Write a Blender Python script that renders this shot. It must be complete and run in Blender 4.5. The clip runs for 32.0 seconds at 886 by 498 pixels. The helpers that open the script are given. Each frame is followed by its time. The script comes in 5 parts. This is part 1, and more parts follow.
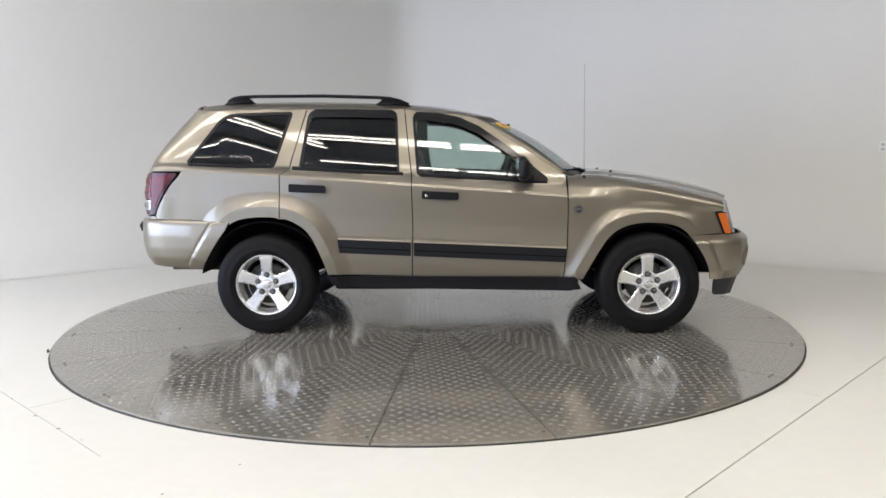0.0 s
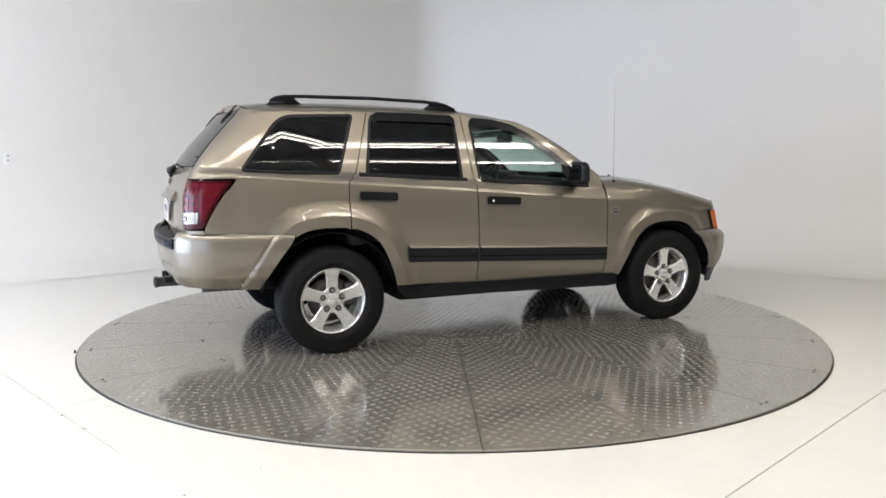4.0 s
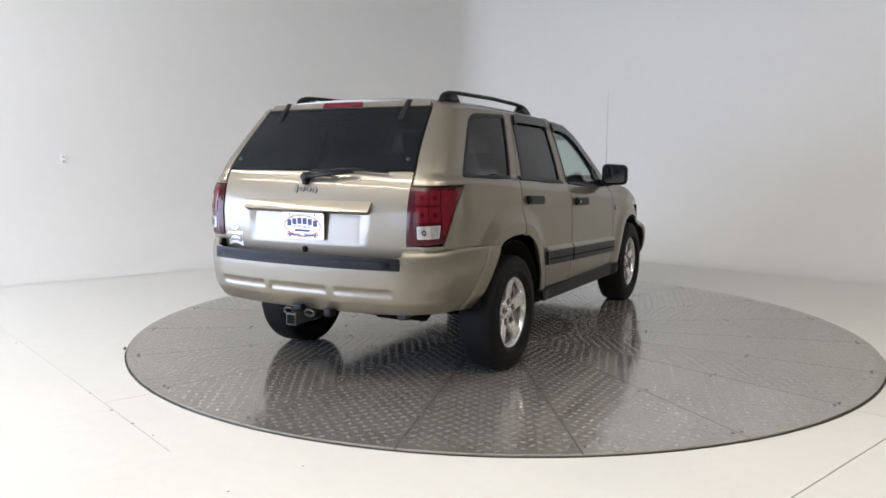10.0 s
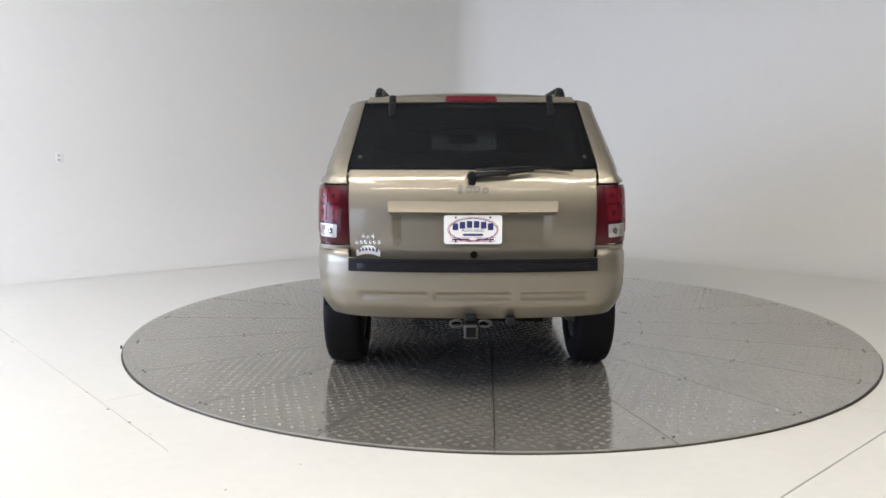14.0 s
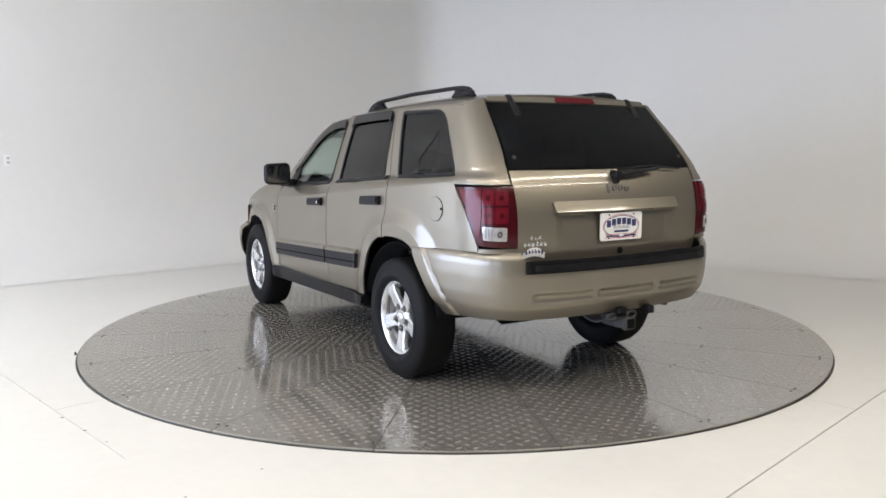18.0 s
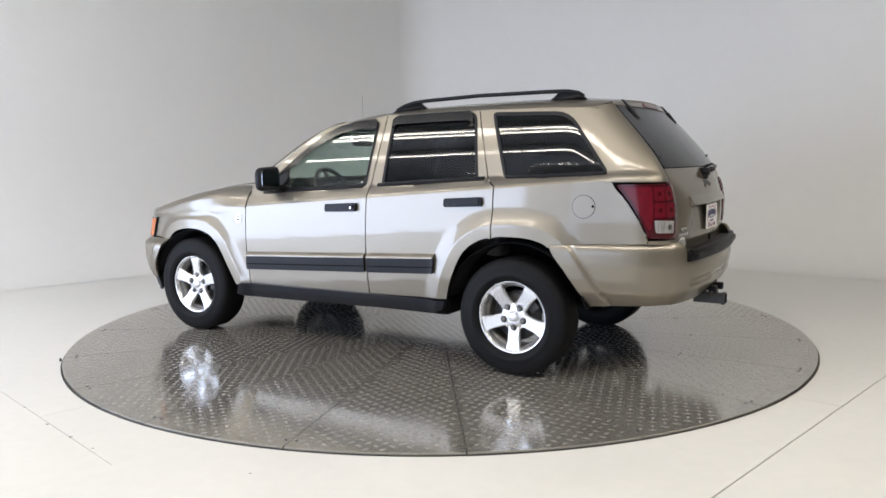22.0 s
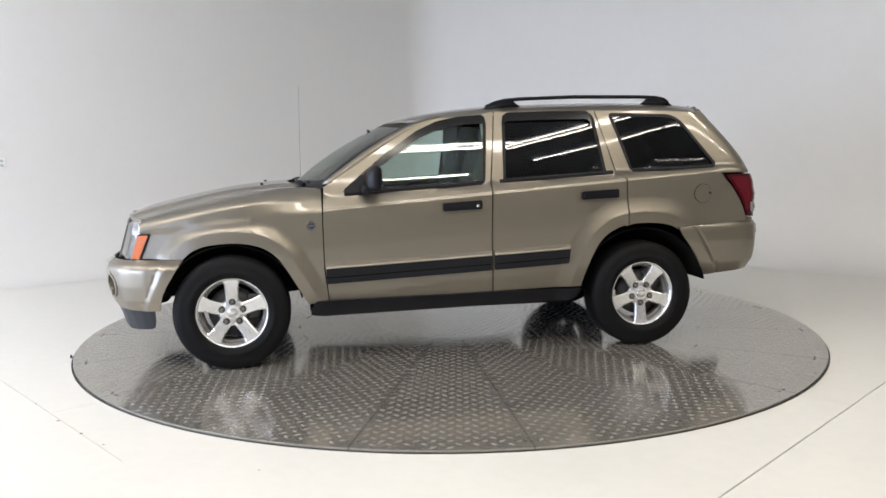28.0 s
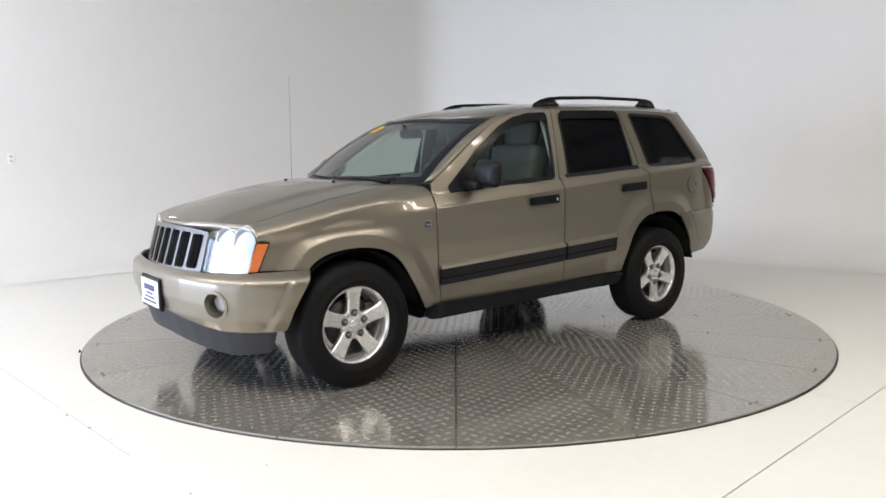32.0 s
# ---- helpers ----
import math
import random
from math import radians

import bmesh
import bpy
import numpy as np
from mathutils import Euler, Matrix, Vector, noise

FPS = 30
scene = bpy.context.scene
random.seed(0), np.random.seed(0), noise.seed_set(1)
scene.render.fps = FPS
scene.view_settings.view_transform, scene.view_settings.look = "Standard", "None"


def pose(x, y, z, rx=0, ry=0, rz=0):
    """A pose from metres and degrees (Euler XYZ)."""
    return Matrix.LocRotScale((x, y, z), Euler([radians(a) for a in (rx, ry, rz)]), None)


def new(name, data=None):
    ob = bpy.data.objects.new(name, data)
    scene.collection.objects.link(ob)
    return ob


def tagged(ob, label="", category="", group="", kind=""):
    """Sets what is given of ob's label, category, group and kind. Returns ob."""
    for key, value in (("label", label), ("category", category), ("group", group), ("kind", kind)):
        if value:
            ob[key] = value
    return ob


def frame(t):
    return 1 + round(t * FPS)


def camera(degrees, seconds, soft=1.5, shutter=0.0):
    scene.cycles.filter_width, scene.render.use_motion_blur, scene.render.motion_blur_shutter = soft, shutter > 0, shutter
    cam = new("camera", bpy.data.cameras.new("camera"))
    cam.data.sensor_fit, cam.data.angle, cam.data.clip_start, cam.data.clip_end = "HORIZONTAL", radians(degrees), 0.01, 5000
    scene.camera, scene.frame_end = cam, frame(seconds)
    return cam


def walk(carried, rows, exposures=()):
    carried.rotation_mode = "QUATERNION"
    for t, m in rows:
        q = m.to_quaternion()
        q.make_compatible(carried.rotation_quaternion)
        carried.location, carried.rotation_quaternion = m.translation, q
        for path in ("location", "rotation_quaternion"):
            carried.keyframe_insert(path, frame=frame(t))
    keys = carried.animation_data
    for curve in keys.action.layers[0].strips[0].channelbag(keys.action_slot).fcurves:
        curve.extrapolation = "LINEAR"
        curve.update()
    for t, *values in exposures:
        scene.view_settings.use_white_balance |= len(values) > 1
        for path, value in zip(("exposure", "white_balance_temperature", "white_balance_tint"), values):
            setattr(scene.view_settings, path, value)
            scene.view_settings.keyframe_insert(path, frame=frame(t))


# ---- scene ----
cam = camera(59.8, 32.0, soft=1.6)

# ---- path: the camera stands on one spot and is panned a little ----
EYE = (0.0, -6.183, 1.353)
PAN = [
    (0, -1.07, -7.51, 0.46), (0.5, -0.8, -7.46, 0.44), (1, -0.55, -7.41, 0.42), (1.5, -0.3, -7.36, 0.38), (2, -0.07, -7.31, 0.31), (2.5, 0.12, -7.23, 0.25),
    (3, 0.3, -7.15, 0.2), (3.5, 0.49, -7.1, 0.16), (5.5, 1.37, -7.02, 0.05), (6, 1.72, -6.99, 0.01), (6.5, 2.06, -6.97, -0.01), (7, 2.39, -6.93, -0.01),
    (7.5, 2.74, -6.89, -0.02), (8, 3.08, -6.88, -0.04), (8.5, 3.33, -6.88, -0.08), (9, 3.51, -6.89, -0.1), (9.5, 3.7, -6.87, -0.12), (10, 3.9, -6.86, -0.13),
    (10.5, 4.07, -6.87, -0.09), (11, 4.19, -6.89, -0.03), (11.5, 4.28, -6.93, -0), (12, 4.37, -6.95, -0), (12.5, 4.41, -6.93, -0.01), (13, 4.34, -6.93, 0.01),
    (13.5, 4.08, -6.98, 0.05), (14, 3.62, -7.05, 0.05), (14.5, 3.02, -7.11, 0.03), (16.5, 1.07, -7.05, 0.23), (17, 0.95, -7.02, 0.22), (17.5, 0.82, -7.01, 0.23),
    (18, 0.67, -7, 0.28), (18.5, 0.46, -7, 0.31), (19, 0.23, -6.99, 0.33), (19.5, 0.02, -6.98, 0.4), (20, -0.14, -6.97, 0.5), (20.5, -0.26, -6.94, 0.59),
    (21, -0.32, -6.91, 0.65), (21.5, -0.32, -6.88, 0.64), (22, -0.33, -6.87, 0.65), (22.5, -0.35, -6.88, 0.69), (23, -0.37, -6.9, 0.74), (23.5, -0.4, -6.91, 0.8),
    (24, -0.4, -6.94, 0.84), (24.5, -0.37, -6.95, 0.85), (25, -0.33, -6.96, 0.85), (25.5, -0.28, -6.94, 0.85), (27.5, 0.13, -7.04, 0.78), (28, 0.3, -7.04, 0.72),
    (28.5, 0.44, -7.03, 0.7), (29, 0.52, -7.04, 0.69), (29.5, 0.56, -7.07, 0.69), (30, 0.61, -7.13, 0.67), (30.5, 0.68, -7.18, 0.66), (31, 0.73, -7.21, 0.64),
    (31.5, 0.78, -7.24, 0.63), (32, 0.84, -7.3, 0.61),
]
# the film camera's own exposure drifts a little, in stops
EXPOSURE = [(0.0, -0.10), (1.0, -0.06), (2.0, 0.05), (3.0, 0.05), (7.0, 0.04), (9.0, -0.08), (11.0, -0.15), (14.0, -0.13), (18.0, -0.10), (20.0, -0.11), (22.0, -0.18), (24.0, -0.20), (25.0, -0.10), (28.0, -0.06), (29.0, -0.03), (30.0, 0.10), (32.0, 0.08)]
walk(cam, [(t, pose(*EYE, 90 + pitch, roll, yaw)) for t, yaw, pitch, roll in PAN], EXPOSURE)

# turn of the table, degrees
TURN = [
    (0, 0.01), (0.5, 3.41), (1, 6.78), (1.5, 10.13), (2, 13.49), (2.5, 16.86), (3, 20.21), (3.5, 23.51), (5.5, 37.11), (6, 40.68), (6.5, 44.22),
    (7, 47.69), (7.5, 51.11), (8, 54.6), (8.5, 58.11), (9, 61.59), (9.5, 65.04), (10, 68.44), (10.5, 71.86), (11, 75.41), (11.5, 78.98), (12, 82.41),
    (12.5, 85.81), (13, 89.31), (13.5, 92.88), (14, 96.36), (14.5, 99.71), (16.5, 113.56), (17, 117.27), (17.5, 120.84), (18, 124.31), (18.5, 127.78),
    (19, 131.32), (19.5, 134.87), (20, 138.38), (20.5, 141.85), (21, 145.32), (21.5, 148.79), (22, 152.25), (22.5, 155.77), (23, 159.39), (23.5, 163.04),
    (24, 166.68), (24.5, 170.27), (25, 173.74), (25.5, 177.11), (27.5, 190.6), (28, 194.01), (28.5, 197.47), (29, 200.91), (29.5, 204.29), (30, 207.73),
    (30.5, 211.26), (31, 214.75), (31.5, 218.23), (32, 221.81),
]
CAR_OFF = Vector((0.235, 0.210, 0.0))
CAR_YAW = -3.04
DISC_R = 2.78
FLOOR_Z = -0.015
HALF = 3.06          # half side of the square floor slab round the table

# ---- light ----
world = bpy.data.worlds.new("world")
scene.world = world
world.use_nodes = True
world.node_tree.nodes["Background"].inputs[0].default_value = (0.75, 0.85, 1.0, 1)
world.node_tree.nodes["Background"].inputs[1].default_value = 1.0
CEIL_Z = 4.7
# rows of fluorescent fittings under the ceiling: centre x, y, length, turn in degrees
TUBES = [(x, y, 2.4, 0) for y in (-5.05, -5.25, -6.9) for x in (-1.15, 1.4)]
TUBES += [(-1.85 - k, -5.75 - o + k, 2.4, -45) for o in (0.0, 0.28) for k in (1.0, 2.75, 4.5)]
TUBES += [(2.3 + k, -5.45 - o + k, 2.4, 45) for o in (0.0, 0.26) for k in (1.0, 2.75)]
TUBES += [(-2.9 - k, -6.7 + k, 2.4, -45) for k in (1.0, 2.75, 4.4)]
TUBES += [(3.3 + k, -6.3 + k, 2.4, 45) for k in (1.0, 2.75)]
TUBE_WATT = 20.4


def tube_lamp(x, y, length, turn):
    data = bpy.data.lights.new("tube_light", "AREA")
    data.shape, data.size, data.size_y, data.energy = "RECTANGLE", length, 0.06, TUBE_WATT
    data.color = (1.0, 0.908, 0.77)
    ob = new("tube_light", data)
    ob.matrix_world = pose(x, y, CEIL_Z - 0.19, 22 if turn < 0 else 16 if turn > 0 else 32, 0, turn)


for row in TUBES:
    tube_lamp(*row)

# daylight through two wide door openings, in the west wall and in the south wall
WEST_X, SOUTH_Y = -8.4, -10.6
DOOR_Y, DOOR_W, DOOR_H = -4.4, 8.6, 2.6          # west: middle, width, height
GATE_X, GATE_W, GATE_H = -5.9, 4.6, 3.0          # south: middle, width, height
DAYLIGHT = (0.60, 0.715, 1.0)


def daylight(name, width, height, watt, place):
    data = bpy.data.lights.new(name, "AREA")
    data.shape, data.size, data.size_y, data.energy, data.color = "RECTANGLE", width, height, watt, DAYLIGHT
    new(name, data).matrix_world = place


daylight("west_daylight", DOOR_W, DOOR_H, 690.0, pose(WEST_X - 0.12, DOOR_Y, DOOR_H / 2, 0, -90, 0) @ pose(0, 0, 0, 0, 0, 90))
daylight("south_daylight", GATE_W, GATE_H, 130.0, pose(GATE_X, SOUTH_Y - 0.12, GATE_H / 2, 90, 0, 0))


# ---- materials ----
def material(name, color, rough=0.5, metal=0.0, noise_scale=0.0, noise_amount=0.0, fine_scale=0.0, fine_amount=0.0,
             bump=0.0, bump_scale=200.0, coat=0.0, rough_var=0.0, spec=0.5, emit=0.0, jitter=0.0):
    """A principled surface whose colour varies at two scales, with fine relief."""
    m = bpy.data.materials.new(name)
    m.use_nodes = True
    nt = m.node_tree
    n, l = nt.nodes, nt.links
    b = n["Principled BSDF"]
    b.inputs["Roughness"].default_value, b.inputs["Metallic"].default_value = rough, metal
    b.inputs["Base Color"].default_value = (*color, 1)
    b.inputs["Specular IOR Level"].default_value = spec
    b.inputs["Coat Weight"].default_value, b.inputs["Coat Roughness"].default_value = coat, 0.06
    if emit:
        b.inputs["Emission Color"].default_value, b.inputs["Emission Strength"].default_value = (*color, 1), emit
    tc = n.new("ShaderNodeTexCoord")
    value = None
    for scale, amount in ((noise_scale, noise_amount), (fine_scale, fine_amount)):
        if not amount:
            continue
        t = n.new("ShaderNodeTexNoise")
        t.inputs["Scale"].default_value, t.inputs["Detail"].default_value = scale, 5
        l.new(tc.outputs["Object"], t.inputs["Vector"])
        r = n.new("ShaderNodeMapRange")
        r.inputs["From Min"].default_value, r.inputs["From Max"].default_value = 0.25, 0.75
        r.inputs["To Min"].default_value, r.inputs["To Max"].default_value = 1 - amount, 1 + amount
        l.new(t.outputs["Fac"], r.inputs["Value"])
        if value is None:
            value = r.outputs[0]
        else:
            mu = n.new("ShaderNodeMath")
            mu.operation = "MULTIPLY"
            l.new(value, mu.inputs[0]), l.new(r.outputs[0], mu.inputs[1])
            value = mu.outputs[0]
        if rough_var and amount == noise_amount:
            rr = n.new("ShaderNodeMapRange")
            rr.inputs["From Min"].default_value, rr.inputs["From Max"].default_value = 0.3, 0.7
            rr.inputs["To Min"].default_value, rr.inputs["To Max"].default_value = rough - rough_var, rough + rough_var
            l.new(t.outputs["Fac"], rr.inputs["Value"]), l.new(rr.outputs[0], b.inputs["Roughness"])
    if jitter:
        oi = n.new("ShaderNodeObjectInfo")
        r = n.new("ShaderNodeMapRange")
        r.inputs["To Min"].default_value, r.inputs["To Max"].default_value = 1 - jitter, 1 + jitter
        l.new(oi.outputs["Random"], r.inputs["Value"])
        if value is None:
            value = r.outputs[0]
        else:
            mu = n.new("ShaderNodeMath")
            mu.operation = "MULTIPLY"
            l.new(value, mu.inputs[0]), l.new(r.outputs[0], mu.inputs[1])
            value = mu.outputs[0]
    if value is not None:
        mix = n.new("ShaderNodeVectorMath")
        mix.operation = "SCALE"
        mix.inputs[0].default_value = color
        l.new(value, mix.inputs["Scale"]), l.new(mix.outputs[0], b.inputs["Base Color"])
    if bump:
        t = n.new("ShaderNodeTexNoise")
        t.inputs["Scale"].default_value, t.inputs["Detail"].default_value = bump_scale, 4
        l.new(tc.outputs["Object"], t.inputs["Vector"])
        bp = n.new("ShaderNodeBump")
        bp.inputs["Strength"].default_value, bp.inputs["Distance"].default_value = bump, 0.002
        l.new(t.outputs["Fac"], bp.inputs["Height"]), l.new(bp.outputs[0], b.inputs["Normal"])
    return m


def glass(name, tint, rough=0.0, base=0.04):
    """A thin tinted pane: light goes straight through, gloss grows towards the edge-on view."""
    m = bpy.data.materials.new(name)
    m.use_nodes = True
    n, l = m.node_tree.nodes, m.node_tree.links
    n.remove(n["Principled BSDF"])
    tr, gl, lw, mx = n.new("ShaderNodeBsdfTransparent"), n.new("ShaderNodeBsdfGlossy"), n.new("ShaderNodeLayerWeight"), n.new("ShaderNodeMixShader")
    tr.inputs["Color"].default_value = (*tint, 1)
    gl.inputs["Roughness"].default_value = rough
    lw.inputs["Blend"].default_value = 0.5
    pw, ml = n.new("ShaderNodeMath"), n.new("ShaderNodeMath")
    pw.operation, ml.operation = "POWER", "MULTIPLY_ADD"
    pw.inputs[1].default_value, ml.inputs[1].default_value, ml.inputs[2].default_value = 5.0, 1 - base, base
    l.new(lw.outputs["Facing"], pw.inputs[0]), l.new(pw.outputs[0], ml.inputs[0]), l.new(ml.outputs[0], mx.inputs[0])
    l.new(tr.outputs[0], mx.inputs[1]), l.new(gl.outputs[0], mx.inputs[2])
    l.new(mx.outputs[0], n["Material Output"].inputs["Surface"])
    return m


M_WALL = material("white_wall_paint", (0.735, 0.722, 0.69), 0.6, noise_scale=0.7, noise_amount=0.015, fine_scale=9, fine_amount=0.01, bump=0.05, bump_scale=60)
M_FLOOR = material("white_floor_paint", (0.705, 0.692, 0.648), 0.5, spec=0.3, noise_scale=1.1, noise_amount=0.03, fine_scale=14, fine_amount=0.02, bump=0.05, bump_scale=80, rough_var=0.08)
M_SUB = material("dark_joint", (0.22, 0.20, 0.17), 0.9, noise_scale=20, noise_amount=0.3)
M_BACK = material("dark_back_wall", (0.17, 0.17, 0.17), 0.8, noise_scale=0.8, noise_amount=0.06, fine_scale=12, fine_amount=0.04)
# greys of the unseen east side, set by how they reflect in the car
M_EAST = material("grey_wall", (0.25, 0.247, 0.24), 0.85, noise_scale=0.8, noise_amount=0.08, fine_scale=12, fine_amount=0.05)
M_DIM_FLOOR = material("dim_floor_grey", (0.24, 0.23, 0.215), 0.8, noise_scale=1.5, noise_amount=0.12, fine_scale=40, fine_amount=0.08)
M_CEIL = material("ceiling_paint", (0.60, 0.60, 0.59), 0.8, noise_scale=2, noise_amount=0.03)
M_PLATE = material("worn_tread_plate", (0.385, 0.366, 0.33), 0.12, 0.64, noise_scale=2.2, noise_amount=0.14, fine_scale=60, fine_amount=0.08, bump=0.02, bump_scale=60, rough_var=0.05, jitter=0.06)
# paler than the plate: the treads' glints are put into the colour
M_TREAD = material("glint_pale_tread", (0.50, 0.48, 0.44), 0.26, 0.55, noise_scale=3, noise_amount=0.12, fine_scale=80, fine_amount=0.06)
M_STEEL_DARK = material("dark_steel", (0.06, 0.06, 0.06), 0.5, 0.6, noise_scale=12, noise_amount=0.25)
M_PAINT = material("khaki_metallic_paint", (0.228, 0.203, 0.160), 0.42, 0.80, noise_scale=1.2, noise_amount=0.03, fine_scale=900, fine_amount=0.10, coat=0.9, spec=0.5)
M_PAINT.node_tree.nodes["Principled BSDF"].inputs["Specular Tint"].default_value = (0.55, 0.52, 0.47, 1)      # metal flakes stay dark edge-on
M_BLACK = material("black_plastic", (0.006, 0.006, 0.008), 0.42, spec=0.22, noise_scale=8, noise_amount=0.15, fine_scale=120, fine_amount=0.1, bump=0.15, bump_scale=350)
M_TRIM = material("dark_grey_moulding", (0.009, 0.0095, 0.012), 0.42, spec=0.22, noise_scale=6, noise_amount=0.1, fine_scale=150, fine_amount=0.08, bump=0.1, bump_scale=400)
M_VALANCE = material("blue_grey_plastic", (0.016, 0.018, 0.025), 0.5, noise_scale=6, noise_amount=0.1, fine_scale=150, fine_amount=0.06, bump=0.1, bump_scale=300)
M_RUBBER = material("tyre_rubber", (0.005, 0.005, 0.0056), 0.62, spec=0.16, noise_scale=9, noise_amount=0.2, fine_scale=150, fine_amount=0.15, bump=0.2, bump_scale=300)
M_ALLOY = material("silver_alloy", (0.74, 0.74, 0.74), 0.26, 0.75, noise_scale=8, noise_amount=0.05, fine_scale=200, fine_amount=0.04)
# darker alloy with the barrel's shade in its colour; nuts and flutes share it
M_BARREL = material("dark_alloy", (0.20, 0.19, 0.18), 0.45, 0.6, noise_scale=14, noise_amount=0.2, fine_scale=120, fine_amount=0.1)
M_CHROME = material("chrome", (0.75, 0.75, 0.75), 0.12, 1.0, noise_scale=10, noise_amount=0.04)
M_GRILLE = material("satin_silver", (0.15, 0.145, 0.138), 0.42, 0.85, noise_scale=10, noise_amount=0.04)
M_UNDER = material("underbody", (0.006, 0.006, 0.006), 0.9, spec=0.08, noise_scale=7, noise_amount=0.4)
M_RED = material("red_lens", (0.105, 0.006, 0.012), 0.16, noise_scale=30, noise_amount=0.15, coat=0.12, spec=0.25)
M_DEEPRED = material("dark_red_lens", (0.045, 0.003, 0.006), 0.14, noise_scale=30, noise_amount=0.15, coat=0.2, spec=0.25)
# darker than plain mirror glass: the dim reflection is put into the colour
M_MIRROR = material("dark_mirror", (0.30, 0.31, 0.33), 0.05, 1.0, noise_scale=10, noise_amount=0.05)
M_AMBER = material("amber_lens", (0.55, 0.13, 0.02), 0.15, noise_scale=60, noise_amount=0.12, coat=1.0)
M_CLEARLENS = material("clear_lens", (0.42, 0.41, 0.41), 0.12, 0.3, noise_scale=45, noise_amount=0.18, coat=1.0)
M_WHITE = material("white_enamel", (0.80, 0.80, 0.79), 0.35, noise_scale=15, noise_amount=0.03)
M_BLUE = material("blue_print", (0.022, 0.03, 0.12), 0.4, noise_scale=40, noise_amount=0.1)
M_REDPRINT = material("red_print", (0.45, 0.03, 0.04), 0.4, noise_scale=40, noise_amount=0.1)
M_YELLOW = material("yellow_sticker", (0.85, 0.55, 0.06), 0.5, noise_scale=30, noise_amount=0.06)
M_SEAT = material("grey_fabric", (0.10, 0.095, 0.088), 0.9, noise_scale=14, noise_amount=0.12, fine_scale=300, fine_amount=0.15, bump=0.3, bump_scale=500)
M_DASH = material("dash_plastic", (0.05, 0.05, 0.052), 0.7, noise_scale=9, noise_amount=0.1, bump=0.1)
M_LINER = material("headliner", (0.42, 0.40, 0.36), 0.95, noise_scale=10, noise_amount=0.06, bump=0.1)
M_REFLECTOR = material("lamp_reflector", (0.80, 0.80, 0.82), 0.22, 0.55, noise_scale=40, noise_amount=0.10, fine_scale=110, fine_amount=0.06, coat=0.6)
M_SMOKE = material("smoked_acrylic", (0.004, 0.004, 0.005), 0.14, noise_scale=8, noise_amount=0.1, spec=0.35)
M_TUBE = material("fluorescent_tube", (1.0, 0.99, 0.97), 0.4, emit=6.0)
G_DARK = glass("privacy_glass", (0.20, 0.205, 0.215))
G_REAR = glass("dark_rear_glass", (0.22, 0.235, 0.25))
G_CLEAR = glass("green_tinted_glass", (0.84, 0.90, 0.875))


# ---- building tools ----
def part(name, data, mat, parent, label="", kind=""):
    """One mesh object under a thing or a part, from a bmesh or a mesh."""
    if isinstance(data, bmesh.types.BMesh):
        me = bpy.data.meshes.new(name)
        data.to_mesh(me)
        data.free()
    else:
        me = data
    if mat is not None and not me.materials:
        me.materials.append(mat)
    ob = new(name, me)
    ob.parent = parent
    tagged(ob, label, kind=kind)
    return ob


def structure(name, data, mat, label, category):
    ob = part(name, data, mat, None)
    return tagged(ob, label, category, kind="structure")


def mesh(name, verts, faces, smooth=True):
    me = bpy.data.meshes.new(name)
    me.from_pydata([tuple(v) for v in verts], [], faces)
    me.polygons.foreach_set("use_smooth", [smooth] * len(me.polygons))
    me.update()
    return me


def box(bm, size, loc, bevel=0.0, turn=(0, 0, 0), seg=2):
    m = pose(*loc, *turn) @ Matrix.Diagonal((*size, 1))
    vs = bmesh.ops.create_cube(bm, size=1.0, matrix=m)["verts"]
    if bevel:
        es = list({e for v in vs for e in v.link_edges})
        bmesh.ops.bevel(bm, geom=es, offset=bevel, segments=seg, affect="EDGES", profile=0.6)
    return bm


def boxed(size, loc, bevel=0.0, turn=(0, 0, 0), seg=2, smooth=True):
    bm = box(bmesh.new(), size, loc, bevel, turn, seg)
    for f in bm.faces:
        f.smooth = smooth and bevel > 0
    return bm


def lathe(profile, n=48, axis="y", loc=(0, 0, 0), closed=False):
    """Turns a profile of (radius, along) round an axis."""
    bm = bmesh.new()
    rings = []
    for r, a in profile:
        ring = []
        for i in range(n):
            c, s = r * math.cos(2 * math.pi * i / n), r * math.sin(2 * math.pi * i / n)
            p = {"y": (c, a, s), "z": (c, s, a), "x": (a, c, s)}[axis]
            ring.append(bm.verts.new(Vector(p) + Vector(loc)))
        rings.append(ring)
    pairs = list(zip(rings, rings[1:])) + ([(rings[-1], rings[0])] if closed else [])
    for r0, r1 in pairs:
        for i in range(n):
            bm.faces.new((r0[i], r0[(i + 1) % n], r1[(i + 1) % n], r1[i]))
    if not closed:
        bm.faces.new(rings[0][::-1]), bm.faces.new(rings[-1])
    bmesh.ops.recalc_face_normals(bm, faces=bm.faces)
    for f in bm.faces:
        f.smooth = len(f.verts) == 4
    return bm


